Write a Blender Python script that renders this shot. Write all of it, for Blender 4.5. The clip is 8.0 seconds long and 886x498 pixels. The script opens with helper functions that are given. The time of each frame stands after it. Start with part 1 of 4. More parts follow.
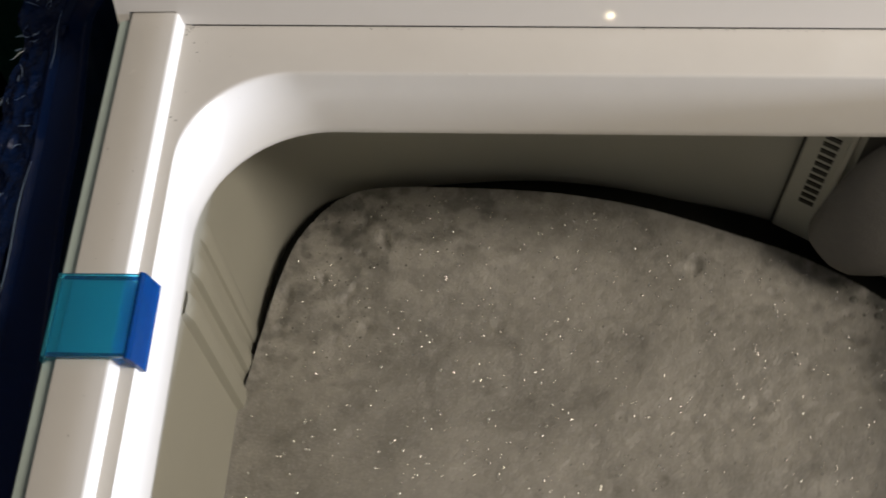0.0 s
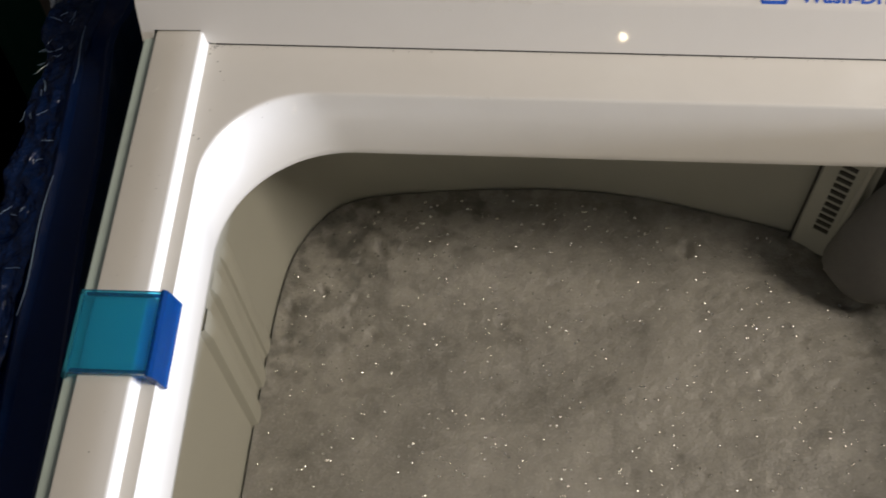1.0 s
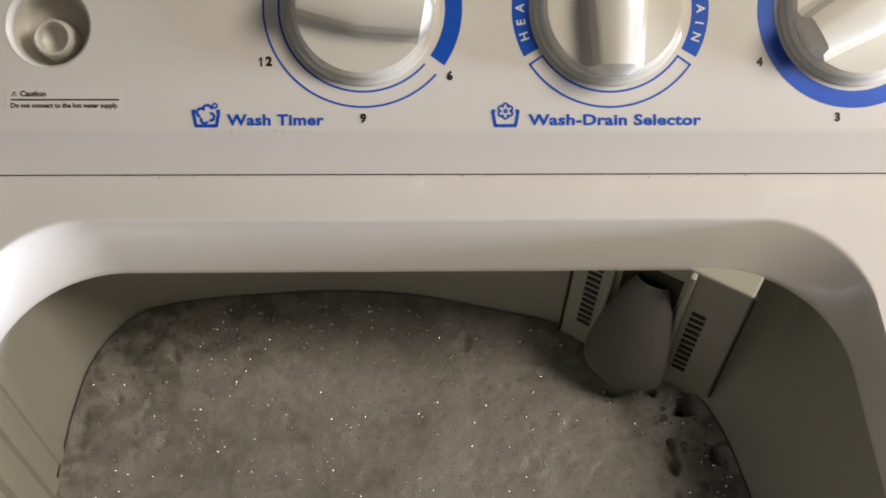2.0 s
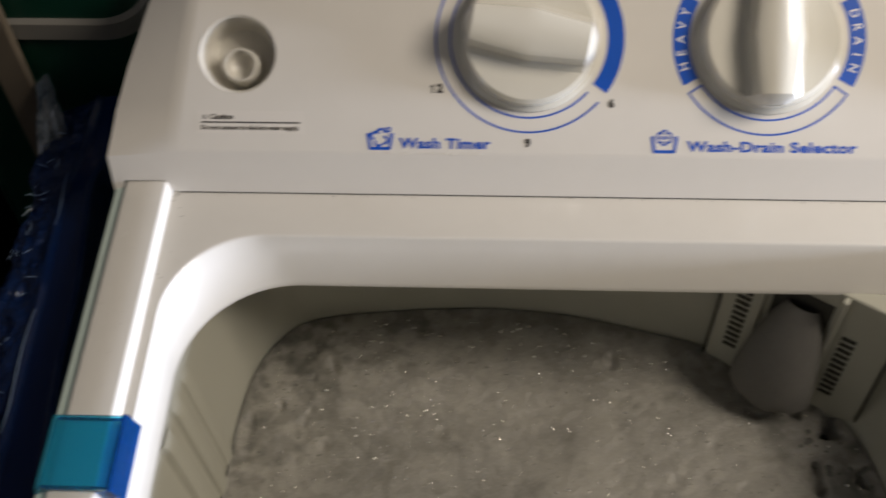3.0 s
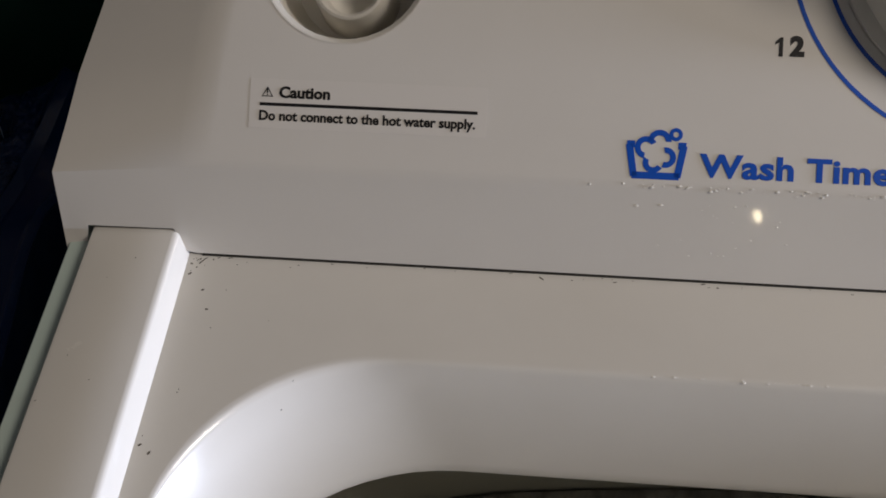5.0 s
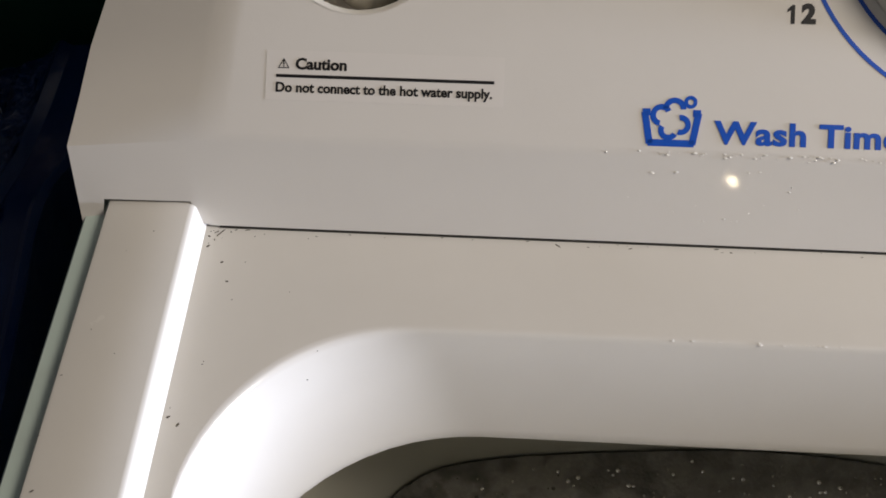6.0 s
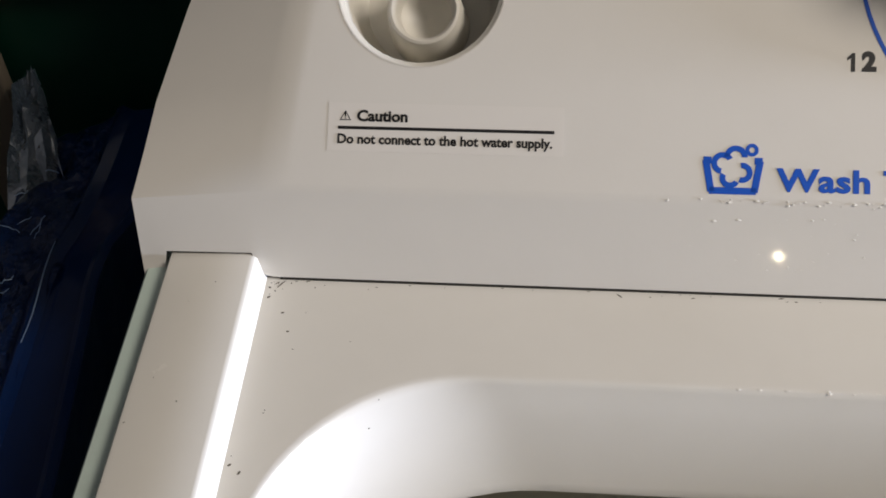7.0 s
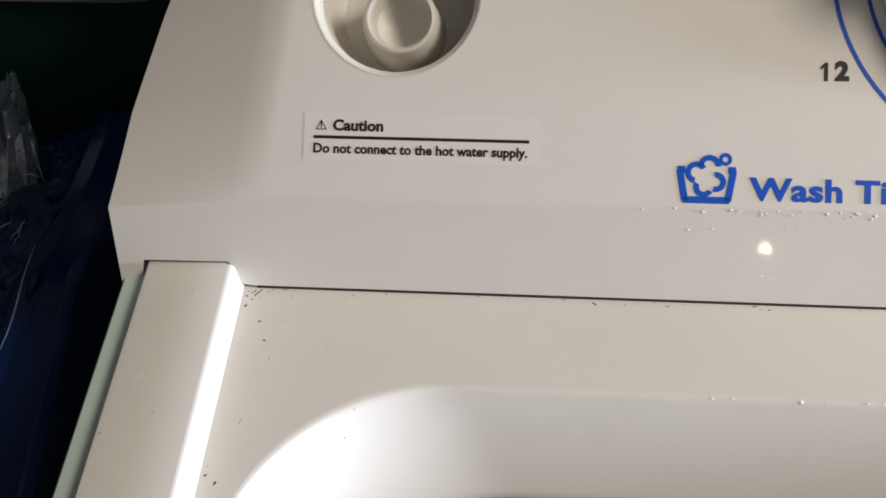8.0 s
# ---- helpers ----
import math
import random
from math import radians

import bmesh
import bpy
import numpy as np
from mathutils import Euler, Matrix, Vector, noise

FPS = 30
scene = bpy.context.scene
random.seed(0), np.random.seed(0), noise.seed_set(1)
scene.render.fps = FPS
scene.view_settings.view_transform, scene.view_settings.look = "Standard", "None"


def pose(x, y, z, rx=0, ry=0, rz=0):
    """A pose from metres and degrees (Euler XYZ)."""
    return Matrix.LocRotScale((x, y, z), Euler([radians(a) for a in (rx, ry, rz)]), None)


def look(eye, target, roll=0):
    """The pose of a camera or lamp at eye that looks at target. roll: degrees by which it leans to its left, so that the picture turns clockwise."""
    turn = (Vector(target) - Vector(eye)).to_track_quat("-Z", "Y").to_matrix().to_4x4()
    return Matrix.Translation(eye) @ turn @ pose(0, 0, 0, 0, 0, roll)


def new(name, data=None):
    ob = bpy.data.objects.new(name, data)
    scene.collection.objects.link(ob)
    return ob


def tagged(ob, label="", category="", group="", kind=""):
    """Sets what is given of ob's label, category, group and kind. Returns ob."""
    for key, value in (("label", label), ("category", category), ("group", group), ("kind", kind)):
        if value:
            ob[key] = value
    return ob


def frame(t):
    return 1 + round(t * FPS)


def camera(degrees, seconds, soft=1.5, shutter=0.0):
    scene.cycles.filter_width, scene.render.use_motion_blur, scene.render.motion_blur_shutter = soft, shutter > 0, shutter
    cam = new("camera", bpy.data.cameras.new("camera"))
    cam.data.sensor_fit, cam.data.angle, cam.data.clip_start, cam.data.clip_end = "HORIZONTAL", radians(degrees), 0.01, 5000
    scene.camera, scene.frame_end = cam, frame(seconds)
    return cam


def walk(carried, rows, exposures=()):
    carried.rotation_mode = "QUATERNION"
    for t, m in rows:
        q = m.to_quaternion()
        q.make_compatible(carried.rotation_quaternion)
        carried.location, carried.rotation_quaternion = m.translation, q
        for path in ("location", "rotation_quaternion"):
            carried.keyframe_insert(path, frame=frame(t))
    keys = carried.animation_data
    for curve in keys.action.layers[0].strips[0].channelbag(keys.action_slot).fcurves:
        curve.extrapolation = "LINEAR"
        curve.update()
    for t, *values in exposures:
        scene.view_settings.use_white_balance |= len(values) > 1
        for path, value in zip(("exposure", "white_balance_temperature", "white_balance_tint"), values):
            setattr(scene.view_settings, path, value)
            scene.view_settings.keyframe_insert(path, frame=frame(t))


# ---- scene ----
# camera ------------------------------------------------------------------
H = 0.86                      # height of the machine's top deck above the floor
cam = camera(42.24, 8.0, soft=1.7, shutter=0.38)
PATH = [
    (0, (0.1300, -0.3301, 0.3700), (0.1157, -0.1256, 0.0265), -2.71),
    (0.5, (0.1177, -0.3267, 0.3702), (0.0944, -0.1201, 0.0285), -2.49),
    (1, (0.1229, -0.3283, 0.3745), (0.1080, -0.1202, 0.0333), -1.73),
    (1.1, (0.1282, -0.3265, 0.3792), (0.1166, -0.1181, 0.0380), -1.11),
    (1.2, (0.1370, -0.3234, 0.3871), (0.1309, -0.1148, 0.0459), -0.09),
    (1.3, (0.1463, -0.3202, 0.3954), (0.1459, -0.1113, 0.0543), 0.99),
    (1.4, (0.1569, -0.3165, 0.4049), (0.1631, -0.1074, 0.0640), 2.22),
    (1.5, (0.1670, -0.3130, 0.4140), (0.2300, 0.7330, -1.2890), 3.4),
    (1.7, (0.1910, -0.3230, 0.4140), (0.2730, 0.7990, -1.2400), 3.2),
    (2.8, (0.1817, -0.3318, 0.4417), (0.1731, -0.1060, 0.1117), -1.45),
    (3, (0.1617, -0.3449, 0.4383), (0.1422, -0.1127, 0.1132), -2.97),
    (3.5, (0.1146, -0.3480, 0.4175), (0.0839, -0.1197, 0.0904), -3.25),
    (3.7, (0.0948, -0.2968, 0.3510), (0.0671, -0.0699, 0.0228), -2.84),
    (4, (0.0749, -0.2190, 0.2546), (0.0567, 0.0114, -0.0719), -0.62),
    (4.5, (0.0735, -0.1550, 0.2091), (0.0586, 0.0775, -0.1161), -0.32),
    (4.7, (0.0801, -0.1555, 0.2020), (0.0480, 0.0937, -0.1093), -2.59),
    (5.8, (0.0668, -0.1606, 0.2023), (0.0482, 0.0907, -0.1083), -0.80),
    (6, (0.0657, -0.1593, 0.2043), (0.0492, 0.0830, -0.1136), -0.76),
    (6.5, (0.0621, -0.1610, 0.2032), (0.0436, 0.0819, -0.1140), -1.44),
    (7, (0.0611, -0.1660, 0.1984), (0.0301, 0.0993, -0.0993), -3.05),
    (7.5, (0.0653, -0.1646, 0.1997), (0.0321, 0.0999, -0.0985), -3.39),
    (8, (0.0647, -0.1629, 0.2024), (0.0365, 0.0992, -0.0984), -2.78),
]
walk(cam, [(t, look((e[0], e[1], e[2] + H), (g[0], g[1], g[2] + H), r)) for t, e, g, r in PATH],
     exposures=[(0.0, 0.30, 6500, 10), (3.7, 0.26, 6500, 10), (4.1, 0.14, 6400, 10), (4.5, -0.44, 6330, 12), (5.0, -0.3, 6330, 12), (5.8, 0.16, 6380, 11), (6.5, 0.36, 6340, 11), (7.0, 0.42, 6310, 10), (8.0, 0.56, 6310, 10)])

# light -------------------------------------------------------------------
world = bpy.data.worlds.new("night_room")
world.use_nodes = True
world.node_tree.nodes["Background"].inputs[0].default_value = (0.02, 0.022, 0.026, 1)
world.node_tree.nodes["Background"].inputs[1].default_value = 0.3
scene.world = world


def lamp(name, kind, m, energy, colour, size=0.1, size_y=None):
    data = bpy.data.lights.new(name, kind)
    data.energy, data.color = energy, colour
    if kind == "AREA":
        data.shape, data.size, data.size_y = "RECTANGLE", size, size_y or size
    else:
        data.shadow_soft_size = size
    ob = new(name, data)
    ob.matrix_world = m
    return ob


BULB = (1.05, -0.22, H + 0.97)
SIDE = (1.75, -0.10, H + 0.085)
# made-up small lamp, there only to put a warm glint on the panel
FRONT = (0.25, -0.62, H + 0.165)
lamp("ceiling_bulb_light", "POINT", pose(*BULB), 39, (1.0, 0.895, 0.775), 0.24)
lamp("side_tube_light", "AREA", look(SIDE, (0.1, -0.1, H)), 45, (0.72, 0.80, 1.0), 0.55, 0.12)
lamp("panel_glint_light", "POINT", pose(*FRONT), 0.04, (1.0, 0.85, 0.55), 0.0032)


# materials ---------------------------------------------------------------
def mat(name, colour, rough=0.5, metal=0.0, var=0.06, scale=30.0, bump=0.0, bump_scale=200.0, spec=0.5, coat=0.0,
        sss=0.0, stain=None, stain_scale=6.0, stain_amt=0.3):
    m = bpy.data.materials.new(name)
    m.use_nodes = True
    nt = m.node_tree
    b = nt.nodes["Principled BSDF"]
    co = nt.nodes.new("ShaderNodeTexCoord")
    n1 = nt.nodes.new("ShaderNodeTexNoise")
    n1.inputs["Scale"].default_value, n1.inputs["Detail"].default_value = scale, 6
    nt.links.new(co.outputs["Object"], n1.inputs["Vector"])
    mr = nt.nodes.new("ShaderNodeMapRange")
    mr.inputs["To Min"].default_value, mr.inputs["To Max"].default_value = 1 - var, 1 + var
    nt.links.new(n1.outputs["Fac"], mr.inputs["Value"])
    mul = nt.nodes.new("ShaderNodeVectorMath")
    mul.operation = "SCALE"
    mul.inputs[0].default_value = colour
    nt.links.new(mr.outputs[0], mul.inputs["Scale"])
    out = mul.outputs[0]
    if stain:
        n2 = nt.nodes.new("ShaderNodeTexNoise")
        n2.inputs["Scale"].default_value, n2.inputs["Detail"].default_value = stain_scale, 8
        nt.links.new(co.outputs["Object"], n2.inputs["Vector"])
        r2 = nt.nodes.new("ShaderNodeMapRange")
        r2.inputs["From Min"].default_value, r2.inputs["From Max"].default_value = 0.5, 0.75
        r2.inputs["To Max"].default_value = stain_amt
        nt.links.new(n2.outputs["Fac"], r2.inputs["Value"])
        mx = nt.nodes.new("ShaderNodeMix")
        mx.data_type = "RGBA"
        nt.links.new(r2.outputs[0], mx.inputs[0])
        nt.links.new(out, mx.inputs[6])
        mx.inputs[7].default_value = (*stain, 1)
        out = mx.outputs[2]
    nt.links.new(out, b.inputs["Base Color"])
    rr = nt.nodes.new("ShaderNodeMapRange")
    rr.inputs["To Min"].default_value, rr.inputs["To Max"].default_value = max(rough - 0.06, 0), rough + 0.06
    nt.links.new(n1.outputs["Fac"], rr.inputs["Value"])
    nt.links.new(rr.outputs[0], b.inputs["Roughness"])
    b.inputs["Metallic"].default_value = metal
    b.inputs["Specular IOR Level"].default_value = spec
    b.inputs["Coat Weight"].default_value = coat
    b.inputs["Coat Roughness"].default_value = 0.04
    if sss:
        b.inputs["Subsurface Weight"].default_value = sss
        b.inputs["Subsurface Radius"].default_value = (0.004, 0.004, 0.0035)
        b.inputs["Subsurface Scale"].default_value = 1.0
    if bump:
        n3 = nt.nodes.new("ShaderNodeTexNoise")
        n3.inputs["Scale"].default_value, n3.inputs["Detail"].default_value = bump_scale, 4
        nt.links.new(co.outputs["Object"], n3.inputs["Vector"])
        bp = nt.nodes.new("ShaderNodeBump")
        bp.inputs["Strength"].default_value, bp.inputs["Distance"].default_value = bump, 0.001
        nt.links.new(n3.outputs["Fac"], bp.inputs["Height"])
        nt.links.new(bp.outputs[0], b.inputs["Normal"])
    return m


def glassy(name, colour, rough=0.08, bump=0.0, bump_scale=40.0, trans=1.0, ior=1.45, dist=0.001):
    m = mat(name, colour, rough, 0, 0.04, 20, bump, bump_scale)
    b = m.node_tree.nodes["Principled BSDF"]
    b.inputs["Transmission Weight"].default_value = trans
    b.inputs["IOR"].default_value = ior
    for nd in m.node_tree.nodes:
        if nd.type == "BUMP":
            nd.inputs["Distance"].default_value = dist
    return m


def foam_material():
    """Grey-white suds: fine bubble grain, darker blotches, extra darkness painted in near the walls."""
    m = bpy.data.materials.new("soap_foam")
    m.use_nodes = True
    nt = m.node_tree
    b = nt.nodes["Principled BSDF"]
    co = nt.nodes.new("ShaderNodeTexCoord")

    def noise_map(scale, lo, hi, detail=5, rough=0.6):
        n = nt.nodes.new("ShaderNodeTexNoise")
        n.inputs["Scale"].default_value, n.inputs["Detail"].default_value, n.inputs["Roughness"].default_value = scale, detail, rough
        nt.links.new(co.outputs["Object"], n.inputs["Vector"])
        r = nt.nodes.new("ShaderNodeMapRange")
        r.interpolation_type = "SMOOTHSTEP"
        r.inputs["From Min"].default_value, r.inputs["From Max"].default_value = lo, hi
        nt.links.new(n.outputs["Fac"], r.inputs["Value"])
        return r.outputs[0]

    def blend(fac, a, c, amount):
        k = nt.nodes.new("ShaderNodeMath")
        k.operation = "MULTIPLY"
        k.inputs[1].default_value = amount
        nt.links.new(fac, k.inputs[0])
        x = nt.nodes.new("ShaderNodeMix")
        x.data_type = "RGBA"
        nt.links.new(k.outputs[0], x.inputs[0])
        if isinstance(a, tuple):
            x.inputs[6].default_value = (*a, 1)
        else:
            nt.links.new(a, x.inputs[6])
        x.inputs[7].default_value = (*c, 1)
        return x.outputs[2]

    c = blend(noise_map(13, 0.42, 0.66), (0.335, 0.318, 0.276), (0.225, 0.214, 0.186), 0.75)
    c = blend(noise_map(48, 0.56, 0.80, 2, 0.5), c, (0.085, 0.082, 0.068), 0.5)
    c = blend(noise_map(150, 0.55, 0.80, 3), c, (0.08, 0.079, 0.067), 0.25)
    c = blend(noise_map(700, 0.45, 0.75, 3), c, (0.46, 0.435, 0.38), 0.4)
    # colour darkened in blotches by a painted mask, not by the lamps
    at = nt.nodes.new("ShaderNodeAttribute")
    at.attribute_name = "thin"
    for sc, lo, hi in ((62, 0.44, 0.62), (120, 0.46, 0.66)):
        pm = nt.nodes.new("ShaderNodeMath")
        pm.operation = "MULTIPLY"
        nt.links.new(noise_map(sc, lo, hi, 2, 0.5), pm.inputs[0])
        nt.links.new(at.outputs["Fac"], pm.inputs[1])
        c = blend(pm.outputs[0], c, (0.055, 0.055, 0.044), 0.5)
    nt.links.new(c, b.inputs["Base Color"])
    b.inputs["Roughness"].default_value = 0.55
    b.inputs["Subsurface Weight"].default_value = 0.6
    b.inputs["Subsurface Radius"].default_value = (0.008, 0.008, 0.007)
    b.inputs["Subsurface Scale"].default_value = 1.0
    v = nt.nodes.new("ShaderNodeTexVoronoi")
    v.inputs["Scale"].default_value = 650
    nt.links.new(co.outputs["Object"], v.inputs["Vector"])
    bp = nt.nodes.new("ShaderNodeBump")
    bp.invert = True
    bp.inputs["Strength"].default_value, bp.inputs["Distance"].default_value = 0.4, 0.0006
    nt.links.new(v.outputs["Distance"], bp.inputs["Height"])
    nt.links.new(bp.outputs[0], b.inputs["Normal"])
    return m


M_DECK = mat("white_gloss_plastic", (0.76, 0.73, 0.67), 0.24, var=0.02, scale=90, coat=0.6, bump=0.015, bump_scale=500, stain=(0.5, 0.45, 0.36), stain_scale=25, stain_amt=0.08)
M_PANEL = mat("warm_white_panel", (0.77, 0.735, 0.675), 0.22, var=0.02, scale=80, coat=0.6, bump=0.02, bump_scale=600)
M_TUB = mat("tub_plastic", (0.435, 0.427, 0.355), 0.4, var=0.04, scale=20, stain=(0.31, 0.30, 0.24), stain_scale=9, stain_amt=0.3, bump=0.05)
M_BODY = mat("painted_steel_side", (0.56, 0.66, 0.59), 0.4, var=0.05, scale=30, stain=(0.3, 0.3, 0.26), stain_scale=40, stain_amt=0.35)
M_BLUE = mat("blue_print", (0.002, 0.085, 0.52), 0.35, var=0.03)
M_BLACK = mat("black_print", (0.012, 0.011, 0.011), 0.4, var=0.05)
M_WHITE = mat("white_print", (0.8, 0.8, 0.8), 0.4, var=0.02)
M_DROP = mat("clear_droplet", (0.80, 0.77, 0.71), 0.10, var=0.02, spec=0.6)
M_STICKER = mat("clear_sticker", (0.775, 0.737, 0.68), 0.15, var=0.02)
M_INLET = mat("inlet_plastic", (0.70, 0.67, 0.60), 0.42, var=0.03, scale=60, stain=(0.30, 0.27, 0.2), stain_scale=60, stain_amt=0.25)
M_KNOB = mat("knob_plastic", (0.72, 0.69, 0.60), 0.2, var=0.02, scale=60, coat=0.3)
# dark colour put in for the shade inside slots, seam gap and filter mouth
M_DARK = mat("dark_fill", (0.03, 0.028, 0.022), 0.7)
M_DIRT = mat("lint_dirt", (0.10, 0.085, 0.06), 0.9)
M_BAG = mat("lint_bag_mesh", (0.145, 0.138, 0.124), 0.75, var=0.12, scale=260, bump=0.5, bump_scale=900)
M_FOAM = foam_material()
M_BUBBLE = glassy("soap_bubble", (0.85, 0.83, 0.77), 0.07, trans=0.0, ior=2.0)
M_BUBBLE.node_tree.nodes["Principled BSDF"].inputs["Metallic"].default_value = 0.85
# dark tint stands in for the dim depth seen through the bubbles
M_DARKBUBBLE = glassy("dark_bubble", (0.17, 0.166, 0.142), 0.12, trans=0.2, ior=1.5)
# near-black and dull: the shade in the gap is put into the water's colour
M_WATER = mat("wash_water", (0.010, 0.010, 0.008), 0.5, spec=0.12)
M_LID = glassy("blue_clear_plastic", (0.11, 0.72, 0.97), 0.08, trans=0.92)
M_LIP = glassy("blue_tab_edge", (0.005, 0.10, 0.38), 0.1, trans=0.7)
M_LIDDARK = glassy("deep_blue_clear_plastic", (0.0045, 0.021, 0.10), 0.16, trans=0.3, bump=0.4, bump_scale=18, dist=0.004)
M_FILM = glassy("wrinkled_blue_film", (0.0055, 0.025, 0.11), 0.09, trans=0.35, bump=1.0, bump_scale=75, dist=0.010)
# pale colour painted in for the glints on the film's folds
M_FOLD_GLINT = mat("fold_glint", (0.24, 0.33, 0.46), 0.25, var=0.2, scale=300)
M_TIP = glassy("clear_film", (0.10, 0.13, 0.17), 0.12, trans=0.5, bump=1.0, bump_scale=60, dist=0.006)
M_FLOOR = mat("dark_tiles", (0.012, 0.011, 0.010), 0.5, var=0.2, scale=8)
M_WALL = mat("dim_wall", (0.14, 0.133, 0.123), 0.8, var=0.06, scale=6, bump=0.1)
M_GREEN = mat("green_plastic", (0.0030, 0.042, 0.025), 0.4, var=0.06)
M_CARD = mat("brown_cardboard", (0.035, 0.024, 0.016), 0.8, var=0.12, scale=40)
M_GREY = mat("grey_plastic", (0.036, 0.027, 0.020), 0.5, var=0.06)
M_BASKET = mat("brown_cane", (0.16, 0.075, 0.030), 0.7, var=0.2, scale=60)
M_BOARD = mat("tan_board", (0.15, 0.122, 0.088), 0.7, var=0.15, scale=50)
M_BAND = mat("pale_band", (0.20, 0.19, 0.17), 0.5, var=0.06)
M_BLACKP = mat("black_plastic", (0.0035, 0.0033, 0.0035), 0.85, spec=0.05)


# mesh helpers ------------------------------------------------------------
def part(name, bm, material, parent=None, label="", smooth=False, m=None, crisp=38):
    me = bpy.data.meshes.new(name)
    bmesh.ops.recalc_face_normals(bm, faces=bm.faces)
    bm.to_mesh(me)
    bm.free()
    me.materials.append(material)
    for p in me.polygons:
        p.use_smooth = smooth
    if smooth:
        me.set_sharp_from_angle(angle=radians(crisp))
    ob = new(name, me)
    if parent:
        ob.parent = parent
    if m is not None:
        ob.matrix_basis = m
    if label:
        ob["label"] = label
    return ob


def empty(name, m=None):
    ob = new(name)
    ob.empty_display_size = 0.05
    if m is not None:
        ob.matrix_basis = m
    return ob


def box(bm, lo, hi, bevel=0.0, seg=2):
    v = bmesh.ops.create_cube(bm, size=1.0)["verts"]
    for p in v:
        p.co = Vector([lo[i] if p.co[i] < 0 else hi[i] for i in range(3)])
    if bevel:
        es = list({e for p in v for e in p.link_edges})
        bmesh.ops.bevel(bm, geom=es, offset=bevel, segments=seg, profile=0.5, affect="EDGES")
    return bm


def rounded_loop(x0, x1, y0, y1, radii, n=14):
    """Closed loop, anticlockwise from the front left; radii: front left, front right, back right, back left."""
    pts = []
    for cx, cy, r, a in ((x0, y0, radii[0], 180), (x1, y0, radii[1], 270), (x1, y1, radii[2], 0), (x0, y1, radii[3], 90)):
        sx, sy = (1 if cx == x0 else -1), (1 if cy == y0 else -1)
        for i in range(n + 1):
            an = radians(a + 90 * i / n)
            pts.append((cx + sx * r + r * math.cos(an), cy + sy * r + r * math.sin(an)))
    return pts


def loft(bm, loops, closed=True):
    """Skin a list of loops of 3D points."""
    rings = [[bm.verts.new(p) for p in lp] for lp in loops]
    for a, b in zip(rings, rings[1:]):
        k = len(a)
        for i in range(k if closed else k - 1):
            j = (i + 1) % k
            bm.faces.new((a[i], a[j], b[j], b[i]))
    return rings


def lathe(bm, profile, n=48, m=None):
    """Turn (radius, height) pairs round z."""
    loops = []
    for r, z in profile:
        loops.append([(max(r, 1e-5) * math.cos(2 * math.pi * i / n), max(r, 1e-5) * math.sin(2 * math.pi * i / n), z) for i in range(n)])
    before = set(bm.verts)
    rings = loft(bm, loops)
    if m is not None:
        bmesh.ops.transform(bm, matrix=m, verts=[v for v in bm.verts if v not in before])
    return rings


def fill_between(bm, outer, inner, z):
    vo = [bm.verts.new((x, y, z)) for x, y in outer]
    vi = [bm.verts.new((x, y, z)) for x, y in inner]
    es = [bm.edges.new((l[i], l[(i + 1) % len(l)])) for l in (vo, vi) for i in range(len(l))]
    bmesh.ops.triangle_fill(bm, edges=es, use_beauty=True)
    return vo, vi


# panel frame: local x along the panel, y up its slope, z out of it
Y0, Z0, SLOPE = 0.0108, 0.0187, 37.85
PANEL = pose(0, Y0, Z0 + H, SLOPE, 0, 0)


def written(text, size, u, v, material, parent, name="lettering", spacing=1.0, rot=0.0, bold=0.0, width=None, align="LEFT"):
    """Raised print on the panel, turned into a mesh."""
    cu = bpy.data.curves.new(name, "FONT")
    cu.body, cu.size, cu.space_character = text, size, spacing
    cu.align_x, cu.align_y = align, "CENTER"
    cu.extrude, cu.offset, cu.resolution_u = 0.00002, bold, 3
    tmp = new("tmp_text", cu)
    bpy.context.view_layer.update()
    me = bpy.data.meshes.new_from_object(tmp.evaluated_get(bpy.context.evaluated_depsgraph_get()))
    bpy.data.objects.remove(tmp)
    me.name = name
    if width:
        xs = [q.co.x for q in me.vertices]
        k = width / (max(xs) - min(xs))
        for q in me.vertices:
            q.co.x *= k
    me.materials.clear()
    me.materials.append(material)
    ob = new(name, me)
    ob.parent = parent
    ob.matrix_basis = PANEL @ pose(u, v, 0.00013, 0, 0, rot)
    return ob


def arc_band(bm, cx, cy, r0, r1, a0, a1, z=0.00006, th=0.00005):
    n = max(4, int(abs(a1 - a0) / 4))
    loops = []
    for i in range(n + 1):
        a = radians(a0 + (a1 - a0) * i / n)
        c, s = math.cos(a), math.sin(a)
        loops.append([(cx + r0 * c, cy + r0 * s, z), (cx + r1 * c, cy + r1 * s, z), (cx + r1 * c, cy + r1 * s, z + th), (cx + r0 * c, cy + r0 * s, z + th)])
    rg = loft(bm, loops)
    bm.faces.new(rg[0])
    bm.faces.new(rg[-1])


